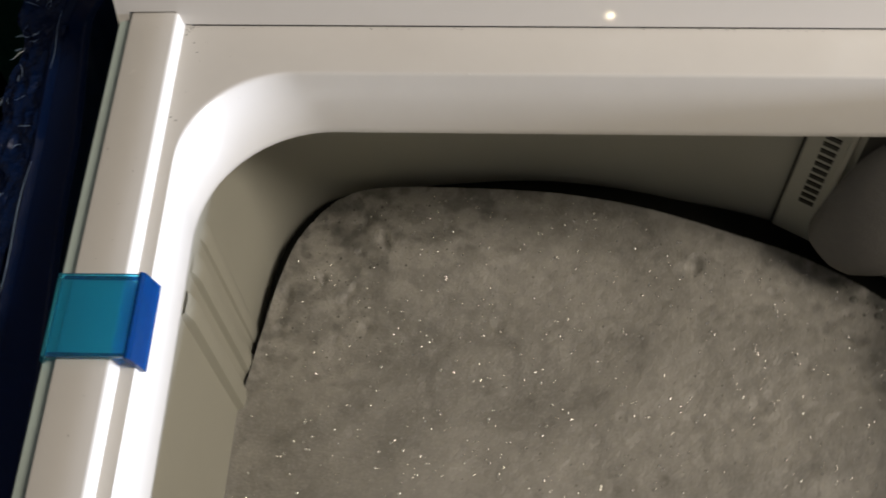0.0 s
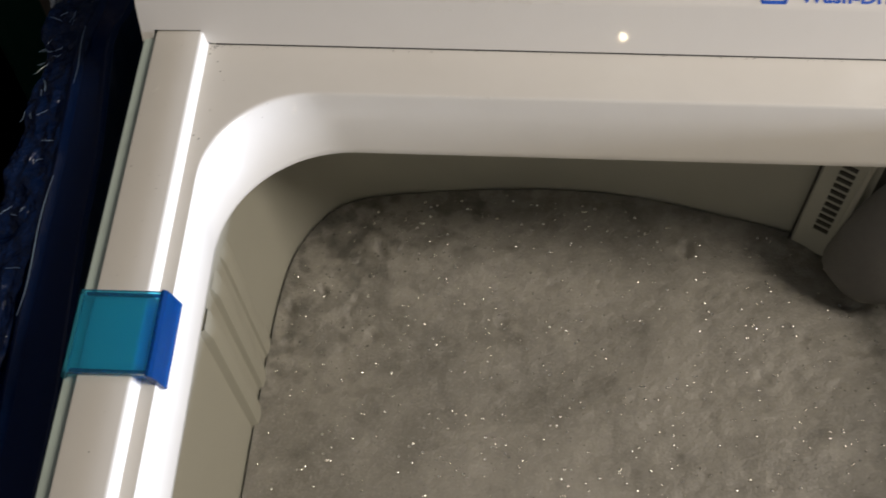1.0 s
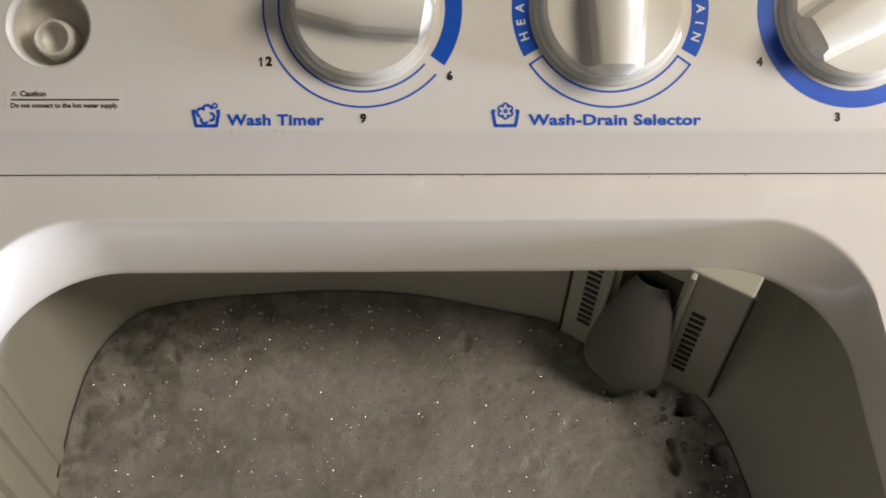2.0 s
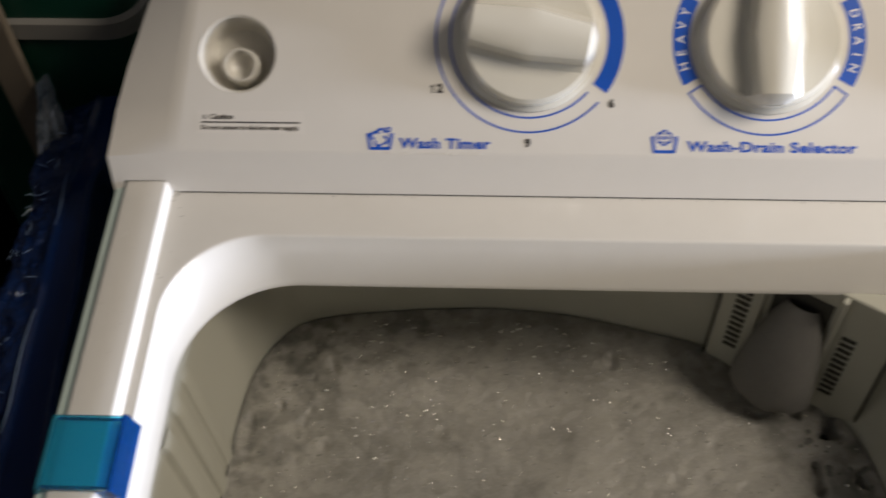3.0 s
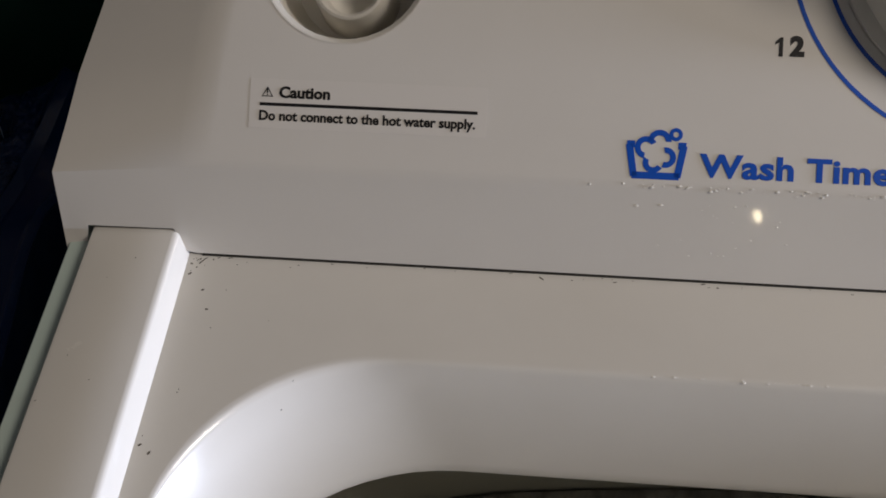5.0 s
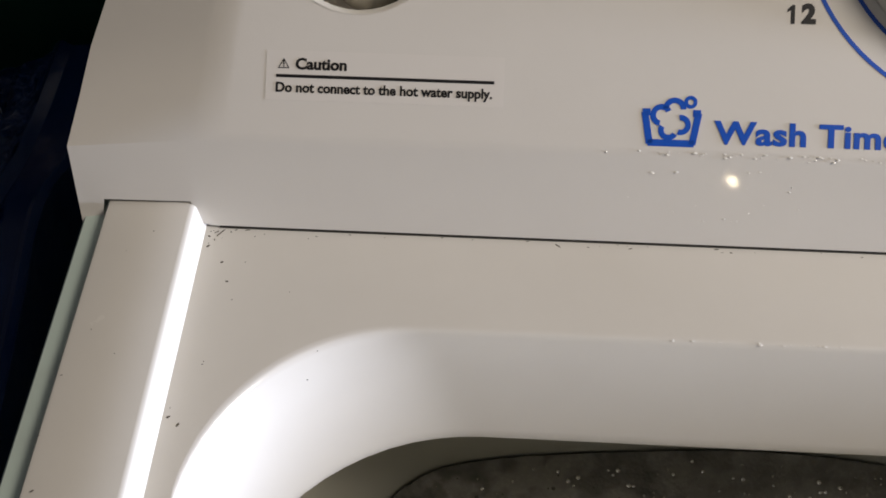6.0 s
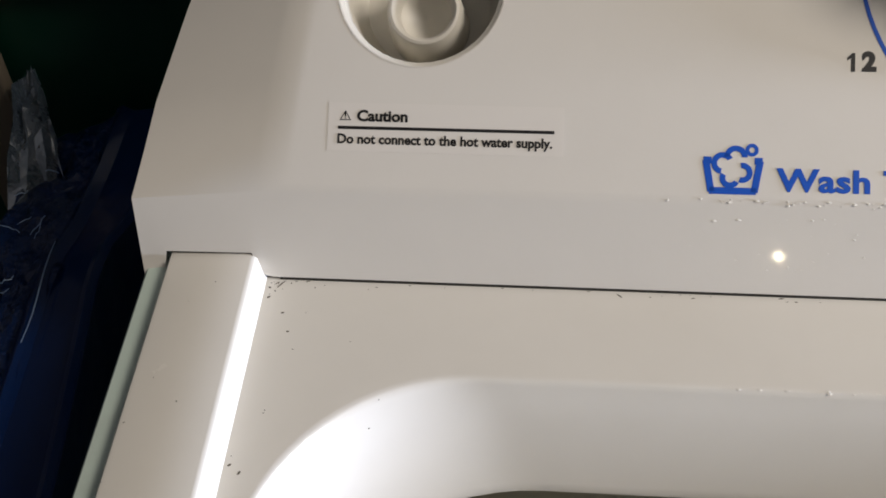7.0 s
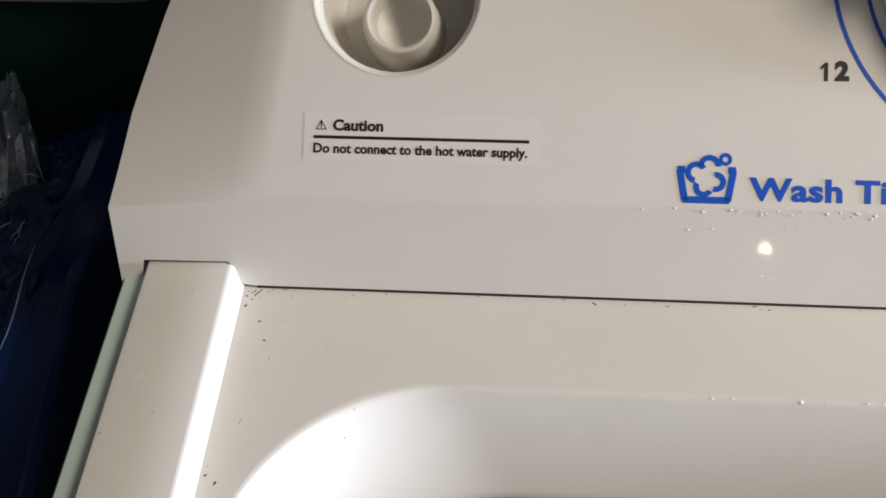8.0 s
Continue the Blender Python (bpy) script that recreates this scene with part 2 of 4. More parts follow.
# the room ----------------------------------------------------------------
# walls and ceiling out of view, added to close the room and bounce light
def room():
    X0, X1, Y0r, Y1, Z1 = -1.9, 2.0, -2.2, 0.75, 2.6
    for name, lo, hi, m_ in (("floor", (X0, Y0r, -0.1), (X1, Y1, 0), M_FLOOR), ("ceiling", (X0, Y0r, Z1), (X1, Y1, Z1 + 0.1), M_WALL),
                             ("wall_north", (X0 - 0.1, Y1, -0.1), (X1 + 0.1, Y1 + 0.1, Z1 + 0.1), M_WALL), ("wall_south", (X0 - 0.1, Y0r - 0.1, -0.1), (X1 + 0.1, Y0r, Z1 + 0.1), M_WALL),
                             ("wall_west", (X0 - 0.1, Y0r, -0.1), (X0, Y1, Z1 + 0.1), M_WALL), ("wall_east", (X1, Y0r, -0.1), (X1 + 0.1, Y1, Z1 + 0.1), M_WALL)):
        bm = bmesh.new()
        box(bm, lo, hi)
        tagged(part(name, bm, m_), "plain dim indoor " + name.split("_")[0] + " of the laundry room", name.split("_")[0], kind="structure")


room()


# washing machine ---------------------------------------------------------
BX0, BX1, BY0, BY1 = -0.0276, 0.640, -0.42, 0.165
OUT = dict(x0=0.0062, x1=0.398, y0=-0.345, y1=-0.0250)
INN = dict(x0=0.0115, x1=0.392, y0=-0.337, y1=-0.0355)


TUB_PTS = ((0.0110, -0.30), (0.0128, -0.20), (0.0145, -0.14), (0.0162, -0.097), (0.0195, -0.05), (0.0262, -0.021), (0.0440, 0.0030), (0.071, 0.0122), (0.12, 0.0182), (0.16, 0.0202),
           (0.20, 0.0160), (0.235, 0.0082), (0.272, -0.0010), (0.300, -0.0125), (0.325, -0.0275), (0.346, -0.0430), (0.359, -0.066), (0.367, -0.095), (0.372, -0.125), (0.375, -0.16), (0.376, -0.22), (0.370, -0.28),
           (0.345, -0.322), (0.30, -0.342), (0.20, -0.348), (0.08, -0.346), (0.03, -0.332))


def tub_outline(d=0.0, per=6):
    """Smooth closed outline of the tub at the foam's level, moved in by d."""
    n, pts = len(TUB_PTS), []
    for i in range(n):
        p0, p1, p2, p3 = (Vector(TUB_PTS[(i + k) % n]) for k in (-1, 0, 1, 2))
        for j in range(per):
            t = j / per
            pts.append(0.5 * (2 * p1 + (p2 - p0) * t + (2 * p0 - 5 * p1 + 4 * p2 - p3) * t * t + (3 * p1 - p0 - 3 * p2 + p3) * t ** 3))
    out = []
    for i, p in enumerate(pts):
        tg = pts[(i + 1) % len(pts)] - pts[i - 1]
        nr = Vector((tg.y, -tg.x)).normalized()
        out.append(tuple(p + nr * d))
    return out


def washing_machine():
    wm = empty("washing_machine")
    tagged(wm, "white twin-tub washing machine with dials, open and filled with foam", "washing machine")
    # cabinet: a hollow shell
    bm = bmesh.new()
    o, i_ = rounded_loop(BX0, BX1, BY0, BY1, (0.012,) * 4, 5), rounded_loop(BX0 + 0.0054, BX1 - 0.0035, BY0 + 0.0035, BY1 - 0.0035, (0.006,) * 4, 5)
    o2 = rounded_loop(BX0 + 0.0008, BX1 - 0.0008, BY0 + 0.0008, BY1 - 0.0008, (0.0112,) * 4, 5)
    loft(bm, [[(x, y, z) for x, y in l] for l, z in ((i_, 0.06), (o, 0.06), (o, H + 0.0002), (o2, H + 0.0014), (i_, H + 0.0020), (i_, 0.06))])
    bmesh.ops.remove_doubles(bm, verts=bm.verts, dist=1e-6)
    part("cabinet", bm, M_BODY, wm, "pale grey-green painted steel cabinet side", True)
    for x, y in ((0.02, -0.37), (0.59, -0.37), (0.02, 0.12), (0.59, 0.12)):
        bm = bmesh.new()
        lathe(bm, [(0, 0), (0.022, 0), (0.022, 0.01), (0.014, 0.02), (0.014, 0.0605), (0, 0.0605)], 20, pose(x, y, 0))
        part("foot", bm, M_BLACKP, wm, "", True)
    # deck with a raised left border and the sloped rim of the wash opening
    bm = bmesh.new()
    n = 16
    out = rounded_loop(OUT["x0"], OUT["x1"], OUT["y0"], OUT["y1"], (0.045,) * 4, n)
    rect = [(0.0006, BY0 + 0.004), (BX1 - 0.004, BY0 + 0.004), (BX1 - 0.004, 0.012), (0.0006, 0.012)]
    
    def ring(f, z, extra=0.0):
        a = {k: OUT[k] + (INN[k] - OUT[k]) * f for k in OUT}
        r = 0.045 + (0.054 - 0.045) * f
        return [(x, y, H + z) for x, y in rounded_loop(a["x0"] - extra, a["x1"] + extra, a["y0"] - extra, a["y1"] + extra, (r,) * 4, n)]

    fill_between(bm, rect, [(p[0], p[1]) for p in ring(-0.08, 0)], H)
    loft(bm, [ring(-0.08, 0), ring(0, 0), ring(0.05, -0.0003), ring(0.11, -0.0012), ring(0.96, -0.0245), ring(1.0, -0.0260), ring(1.0, -0.0275), ring(0.9, -0.0282), ring(0.6, -0.0285, 0.012)])
    # border profile along the left side
    prof = [(0.0012, -0.0008), (0.0004, 0.0010), (-0.0010, 0.0042), (-0.0013, 0.0046), (-0.0018, 0.0049), (-0.0026, 0.0050), (-0.0204, 0.0046), (-0.0211, 0.0044), (-0.0215, 0.0038), (-0.0217, 0.0030), (-0.0220, -0.0090)]
    loft(bm, [[(x, y, H + z) for x, z in prof] for y in (BY0 + 0.004, -0.3, -0.2, -0.1, 0.012)], closed=False)
    bmesh.ops.remove_doubles(bm, verts=bm.verts, dist=1e-5)
    part("top_deck", bm, M_DECK, wm, "glossy white plastic deck round the wash opening", True)
    # wash tub
    bm = bmesh.new()

    def level(z, d):
        # the back right corner opens out towards the rim
        k = max(0.0, (z + 0.128) / 0.1034) ** 0.8
        rows_ = []
        for x, y in tub_outline(d):
            g = min(1.0, max(0.0, (x - 0.345) / 0.014)) * k
            lift = max(0.0, -0.028 - y) * max(0.0, min(1.0, (y + 0.12) / 0.05)) if x > 0.29 else 0.0
            rows_.append((x + 0.028 * g, y + lift * k, H + z))
        return rows_

    loops = [level(z, d) for z, d in ((-0.0288, -0.006), (-0.034, -0.0055), (-0.06, -0.004), (-0.095, -0.002), (-0.128, 0.0), (-0.20, 0.004), (-0.30, 0.010), (-0.335, 0.022), (-0.345, 0.05))]
    rg = loft(bm, loops)
    bm.faces.new(rg[-1])
    # flange up to the underside of the rim
    loft(bm, [loops[0], [(x, y, H - 0.0286) for x, y, z in level(-0.0288, -0.012)], [(x, y, H - 0.012) for x, y, z in level(-0.0288, -0.014)]])
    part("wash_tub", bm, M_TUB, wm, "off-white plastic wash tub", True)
    for y in (-0.080, -0.097, -0.116):
        bm = bmesh.new()
        loops = []
        for z in (-0.034, -0.042, -0.10, -0.20, -0.28, -0.285):
            e = 0.0028 if -0.28 < z < -0.035 else 0.0002
            x = 0.0160 + (-z - 0.128) * 0.056
            loops.append([(x - 0.002, y - 0.007, H + z), (x + e * 0.7, y - 0.0045, H + z), (x + e, y, H + z), (x + e * 0.7, y + 0.0045, H + z), (x - 0.002, y + 0.007, H + z)])
        loft(bm, loops, closed=False)
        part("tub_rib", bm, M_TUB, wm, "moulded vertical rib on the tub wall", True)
    # solid strip along the seam, coloured dark to give the gap its shade
    bm = bmesh.new()
    box(bm, (0.004, -0.00022, H + 0.0001), (0.60, 0.0004, H + 0.0004))
    part("seam_gap_shade", bm, M_DARK, wm, "dark strip painted in for the shaded gap at the foot of the panel")
    control_panel(wm)
    return wm


def control_panel(wm):
    L = 0.150
    xr = 0.612
    cs, sn = math.cos(radians(SLOPE)), math.sin(radians(SLOPE))

    bm = bmesh.new()
    # facets: x of the inner fold, x of the outer edge and its drop, along the profile
    st = [(-1, 0.0018, -0.0262, 0.0), (0, 0.0022, -0.0295, 0.0030), (0.012, 0.0034, -0.0283, 0.0058), (0.025, 0.0049, -0.0268, 0.0082), (0.05, 0.0085, -0.0215, 0.0120), (0.08, 0.0135, -0.0130, 0.0150), (0.11, 0.0195, -0.0015, 0.0165), (L, 0.029, 0.018, 0.0160)]
    rows = []
    for v, xi, xo, dr in st:
        y, z = (0.0, H) if v < 0 else (Y0 + v * cs, H + Z0 + v * sn)
        xe = xr + 0.0
        rows.append([(xo, y + (0.0015 if v < 0 else 0.0) - (dr * Y0 / (Z0 - 0.0007) if v == 0 else 0), z - dr + (0.004 if v < 0 else 0)), (xi, y, z), (xe - xi, y, z), (xe - xo, y, z - dr)])
    loft(bm, [[r[0], r[1]] for r in rows[1:]], closed=False)
    loft(bm, [[r[2], r[3]] for r in rows[1:]], closed=False)
    # front face, stepping over the raised border at its left end
    foot = [(x, (z - 0.0007) * 0.92 * Y0 / (Z0 - 0.0007), H + z) for x, z in ((-0.0275, -0.0010), (-0.0229, -0.0008), (-0.0221, 0.0054), (-0.0024, 0.0056), (0.0006, 0.0010), (0.0026, 0.0007))]
    fv = [bm.verts.new(p) for p in foot]
    a0, a1 = bm.verts.new(rows[1][0]), bm.verts.new(rows[1][1])
    for tri in ((fv[0], fv[1], a0), (fv[1], fv[2], a0), (fv[2], fv[3], a0), (fv[3], a1, a0), (fv[3], fv[4], a1), (fv[4], fv[5], a1)):
        bm.faces.new(tri)
    rows[0] = [foot[0], foot[5], (xr - 0.0026, 0.0, H + 0.0007), (xr + 0.0275, 0.0012, H + 0.0008)]
    loft(bm, [[rows[0][1], rows[0][2]], [rows[1][1], rows[1][2]]], closed=False)
    loft(bm, [[rows[0][2], rows[0][3]], [rows[1][2], rows[1][3]]], closed=False)
    # end cheeks, down behind the deck, and the back
    base = H - 0.008
    for k in (0, 3):
        loft(bm, [[r[k] for r in rows[0:]], [(r[k][0], r[k][1], base) for r in rows]], closed=False)
    b = rows[-1]
    loft(bm, [b, [(p[0], p[1] + 0.015, p[2] + 0.001) for p in b], [(p[0], BY1 - 0.006, p[2] - 0.02) for p in b], [(p[0], BY1 - 0.004, base) for p in b]], closed=False)
    for k in (0, 3):
        bm.faces.new([bm.verts.new(p) for p in ((b[k][0], b[k][1], base), b[k], (b[k][0], b[k][1] + 0.015, b[k][2] + 0.001), (b[k][0], BY1 - 0.006, b[k][2] - 0.02), (b[k][0], BY1 - 0.004, base))])
    # sloped face with the inlet's round opening
    inv = PANEL.inverted()
    outl = [inv @ Vector(r[1]) for r in rows[1:]] + [inv @ Vector(r[2]) for r in reversed(rows[1:])]
    hole = [(CAP[0] + CAP[2] * math.cos(2 * math.pi * i / 40), CAP[1] + CAP[2] * math.sin(2 * math.pi * i / 40)) for i in range(40)]
    b2 = bmesh.new()
    fill_between(b2, [(p.x, p.y) for p in outl], hole, 0.0)
    bmesh.ops.transform(b2, matrix=PANEL, verts=b2.verts)
    me = bpy.data.meshes.new("tmp")
    b2.to_mesh(me)
    b2.free()
    bm.from_mesh(me)
    bpy.data.meshes.remove(me)
    bmesh.ops.remove_doubles(bm, verts=bm.verts, dist=1e-5)
    wl = bm.edges.layers.float.new("bevel_weight_edge")
    folds = [[Vector(r[1]) for r in rows[1:]], [Vector(r[2]) for r in rows[1:]]]
    brow = [Vector(p) for p in rows[1][1:3]]
    for e in bm.edges:
        p, q = e.verts[0].co, e.verts[1].co
        for line, wt in ((folds[0], 1.0), (folds[1], 1.0), (brow, 0.28)):
            if any((p - k).length < 2e-5 for k in line) and any((q - k).length < 2e-5 for k in line):
                e[wl] = wt
    cp = part("control_panel", bm, M_PANEL, wm, "warm white sloped plastic control panel", True, None, 26)
    bv = cp.modifiers.new("soft_folds", "BEVEL")
    bv.limit_method, bv.width, bv.segments, bv.use_clamp_overlap = "WEIGHT", 0.0042, 4, True
    wn = cp.modifiers.new("even_faces", "WEIGHTED_NORMAL")
    wn.weight, wn.keep_sharp = 100, True
    # inlet recess and nozzle
    bm = bmesh.new()
    R = CAP[2]
    lathe(bm, [(R + 0.0003, 0.0001), (R - 0.001, -0.0008), (R - 0.002, -0.016), (R - 0.004, -0.0195), (0, -0.0195)], 40, pose(CAP[0], CAP[1], 0))
    bmesh.ops.transform(bm, matrix=PANEL, verts=bm.verts)
    part("inlet_recess", bm, M_INLET, cp, "round sunken water inlet", True)
    bm = bmesh.new()
    lathe(bm, [(0.0096, -0.0165), (0.0085, -0.0012), (0.0080, -0.0002), (0.0074, 0.0), (0.0068, -0.0004), (0.0064, -0.0016), (0.0058, -0.006), (0.0030, -0.0085), (0, -0.009)], 32, pose(CAP[0] + 0.0004, CAP[1] - 0.0048, -0.0032))
    bmesh.ops.transform(bm, matrix=PANEL, verts=bm.verts)
    part("inlet_nozzle", bm, M_INLET, cp, "stubby white inlet nozzle", True)
    # dials
    for u, turn, kind in ((0.1745, 80, 0), (0.2869, 0, 1), (0.3993, -60, 2)):
        dial(cp, u, 0.0552, turn, kind)
    panel_print(cp)


def wash_icon(cp, u, v, kind):
    """Line drawing of a wash basin with suds or a blossom over it."""
    bm = bmesh.new()
    w, t = 0.0058, 0.0015

    def bar(x0, y0, x1, y1, th=t):
        d = Vector((x1 - x0, y1 - y0)).normalized()
        n = Vector((-d.y, d.x)) * th / 2
        q = [(x0 + n.x, y0 + n.y), (x0 - n.x, y0 - n.y), (x1 - n.x, y1 - n.y), (x1 + n.x, y1 + n.y)]
        rg = loft(bm, [[(u + x, v + y, z) for x, y in q] for z in (0.00006, 0.00011)])
        bm.faces.new(rg[0])
        bm.faces.new(rg[1])

    bar(-w, 0.0022, -w + 0.0012, -0.0046)
    bar(w, 0.0022, w - 0.0012, -0.0046)
    bar(-w + 0.0008, -0.0044, w - 0.0008, -0.0044)
    bar(-w - 0.0005, 0.0022, -w + 0.0012, 0.0022)
    bar(w - 0.0012, 0.0022, w + 0.0005, 0.0022)
    if kind == 0:
        arc_band(bm, u - 0.0022, v + 0.0016, 0.0012, 0.0024, 30, 260)
        arc_band(bm, u + 0.0006, v + 0.0030, 0.0013, 0.0025, 0, 180)
        arc_band(bm, u + 0.0020, v - 0.0004, 0.0010, 0.0022, -110, 100)
        arc_band(bm, u - 0.0006, v - 0.0016, 0.0010, 0.0022, 150, 330)
        arc_band(bm, u + 0.0040, v + 0.0046, 0.0006, 0.0014, 0, 359)
    else:
        for k in range(6):
            a = radians(60 * k + 30)
            arc_band(bm, u + 0.0022 * math.cos(a), v + 0.0022 + 0.0022 * math.sin(a), 0.0008, 0.0017, 60 * k + 30 - 120, 60 * k + 30 + 120)
        arc_band(bm, u, v + 0.0022, 0.0002, 0.0010, 0, 359)
    bmesh.ops.transform(bm, matrix=PANEL, verts=bm.verts)
    part("wash_symbol", bm, M_BLUE, cp, "blue washbasin symbol")


def panel_print(cp):
    written("Wash Timer", 0.0068, 0.1134, 0.0046, M_BLUE, cp, "lettering", 1.05, bold=0.00022, width=0.0438)
    written("Wash-Drain Selector", 0.0068, 0.2500, 0.0046, M_BLUE, cp, "lettering", 1.05, bold=0.00022, width=0.0795)
    wash_icon(cp, 0.1038, 0.0066, 0)
    wash_icon(cp, 0.2391, 0.0066, 1)
    # clear caution sticker
    bm = bmesh.new()
    box(bm, (0.0148, 0.0086, 0.00002), (0.0672, 0.0195, 0.00006))
    bmesh.ops.transform(bm, matrix=PANEL, verts=bm.verts)
    st = part("caution_sticker", bm, M_STICKER, cp, "pale clear sticker with black print")
    bm = bmesh.new()
    box(bm, (0.0171, 0.01355, 0.00007), (0.0651, 0.01425, 0.00012))
    bmesh.ops.transform(bm, matrix=PANEL, verts=bm.verts)
    part("printed_rule", bm, M_BLACK, st)
    written("Caution", 0.0034, 0.0213, 0.0165, M_BLACK, st, "lettering", bold=0.00012, width=0.0113)
    written("Do not connect to the hot water supply.", 0.0030, 0.0170, 0.0113, M_BLACK, st, "lettering", bold=0.00009, width=0.0476)
    bm = bmesh.new()
    cx, cy = 0.0187, 0.0166
    tri = [(cx + 0.0015 * math.cos(radians(a)), cy - 0.0003 + 0.0015 * math.sin(radians(a))) for a in (90, 210, 330)]
    inn = [(cx + 0.0011 * math.cos(radians(a)), cy - 0.0003 + 0.0011 * math.sin(radians(a))) for a in (90, 210, 330)]
    fill_between(bm, tri, inn, 0.00012)
    box(bm, (cx - 0.00014, cy - 0.0003, 0.00008), (cx + 0.00014, cy + 0.0007, 0.00013))
    box(bm, (cx - 0.00014, cy - 0.0007, 0.00008), (cx + 0.00014, cy - 0.00045, 0.00013))
    bmesh.ops.transform(bm, matrix=PANEL, verts=bm.verts)
    part("warning_triangle", bm, M_BLACK, st)


CAP = (0.0345, 0.0467, 0.0187)


def numeral_one(cp, u, v, h=0.0041):
    """A plain upright figure one with a slanting flag."""
    bm = bmesh.new()
    t = 0.0008
    pts = ((t / 2, -h / 2), (t / 2, h / 2), (-t / 4, h / 2), (-0.0012, h / 2 - 0.0010), (-0.0012, h / 2 - 0.0016), (-t / 2, h / 2 - 0.0011), (-t / 2, -h / 2))
    rg = loft(bm, [[(u + x, v + y, z) for x, y in pts] for z in (0.00006, 0.00013)])
    bm.faces.new(rg[0])
    bm.faces.new(rg[1])
    bmesh.ops.transform(bm, matrix=PANEL, verts=bm.verts)
    part("numeral", bm, M_BLACK, cp)


def dial(cp, u, v, turn, kind):
    # skirted knob with a wide grip
    bm = bmesh.new()
    lathe(bm, [(0.0350, 0.0002), (0.0350, 0.0012), (0.0336, 0.0026), (0.0326, 0.0030), (0.0318, 0.0085), (0.0300, 0.0102), (0.0, 0.0108)], 64)
    bmesh.ops.transform(bm, matrix=PANEL @ pose(u, v, 0), verts=bm.verts)
    kb = part("dial_knob", bm, M_KNOB, cp, "round cream knob with a broad grip", True)
    bm = bmesh.new()
    loops = []
    for k in range(-8, 9):
        s = k / 8 * 0.0312
        half = math.sqrt(max(0.0318 ** 2 - s * s, 0))
        w = min(0.0125 - 0.003 * abs(k) / 8, max(half, 0.0015))
        e = 0.006 if abs(k) == 8 else 0
        loops.append([(-w - 0.004 if half > w + 0.004 else -w, s, 0.0095), (-w, s, 0.0125 - e * 0.3), (-w + 0.0018, s, 0.0215 - e), (-w + 0.004, s, 0.0232 - e), (0, s, 0.0236 - e),
                      (w - 0.004, s, 0.0232 - e), (w - 0.0018, s, 0.0215 - e), (w, s, 0.0125 - e * 0.3), (w + 0.004 if half > w + 0.004 else w, s, 0.0095)])
    rg = loft(bm, loops, closed=False)
    bm.faces.new(rg[0])
    bm.faces.new(rg[-1])
    bmesh.ops.transform(bm, matrix=PANEL @ pose(u, v, 0, 0, 0, turn), verts=bm.verts)
    part("grip", bm, M_KNOB, kb, "", True)
    R0, R1, T = 0.0372, 0.0450, 0.0009

    def ringpart(name, bands, label):
        bm = bmesh.new()
        for r0, r1, a0, a1 in bands:
            arc_band(bm, u, v, r0, r1, a0, a1)
        bmesh.ops.transform(bm, matrix=PANEL, verts=bm.verts)
        part(name, bm, M_BLUE, cp, label)

    if kind == 0:
        ringpart("scale_ring", [(R0, R0 + T, 118, 318), (R1 - T, R1, 118, 318), (R0, R1, 118, 119.2)], "thin blue outlined dial scale")
        ringpart("scale_sector", [(R0, R1, -35, 70)], "solid blue dial sector")
        for tx, a in (("12", 210), ("9", 270), ("6", 322)):
            r = 0.0498
            if tx == "12":
                numeral_one(cp, u + r * math.cos(radians(a)) - 0.0025, v + r * math.sin(radians(a)) + 0.0006)
                written("2", 0.0056, u + r * math.cos(radians(a)) + 0.0009, v + r * math.sin(radians(a)) + 0.0006, M_BLACK, cp, "numeral", align="CENTER", bold=0.0003)
                continue
            written(tx, 0.0052, u + r * math.cos(radians(a)), v + r * math.sin(radians(a)), M_BLACK, cp, "numeral", align="CENTER", bold=0.0003)
    elif kind == 1:
        ringpart("scale_ring", [(R0, R0 + T, 214, 326), (R1 - T, R1, 214, 326), (R0, R1, 214, 215.3), (R0, R1, 324.7, 326)], "thin blue outlined dial scale")
        ringpart("scale_sector", [(R0, R1, 152, 209)], "solid blue dial sector")
        ringpart("scale_sector", [(R0, R1, -29, 28)], "solid blue dial sector")
        ringpart("scale_sector", [(R0, R1, 38, 142)], "solid blue dial sector")
        for tx, am, flip in (("HEAVY", 180, -1), ("DRAIN", 0, 1)):
            for i, ch in enumerate(tx):
                a = radians(am + (2 - i) * 9.0)
                o = written(ch, 0.0056, 0, 0, M_WHITE, cp, "letter", align="CENTER", bold=0.0001)
                o.matrix_basis = PANEL @ pose(u + 0.0411 * math.cos(a), v + 0.0411 * math.sin(a), 0.00015, 0, 0, math.degrees(a) - 90)
    else:
        ringpart("scale_sector", [(R0, R1, 110, 330)], "solid blue dial sector")
        for tx, a in (("4", 209), ("3", 262)):
            written(tx, 0.0052, u + 0.0498 * math.cos(radians(a)), v + 0.0498 * math.sin(radians(a)), M_BLACK, cp, "numeral", align="CENTER", bold=0.0003)


machine = washing_machine()


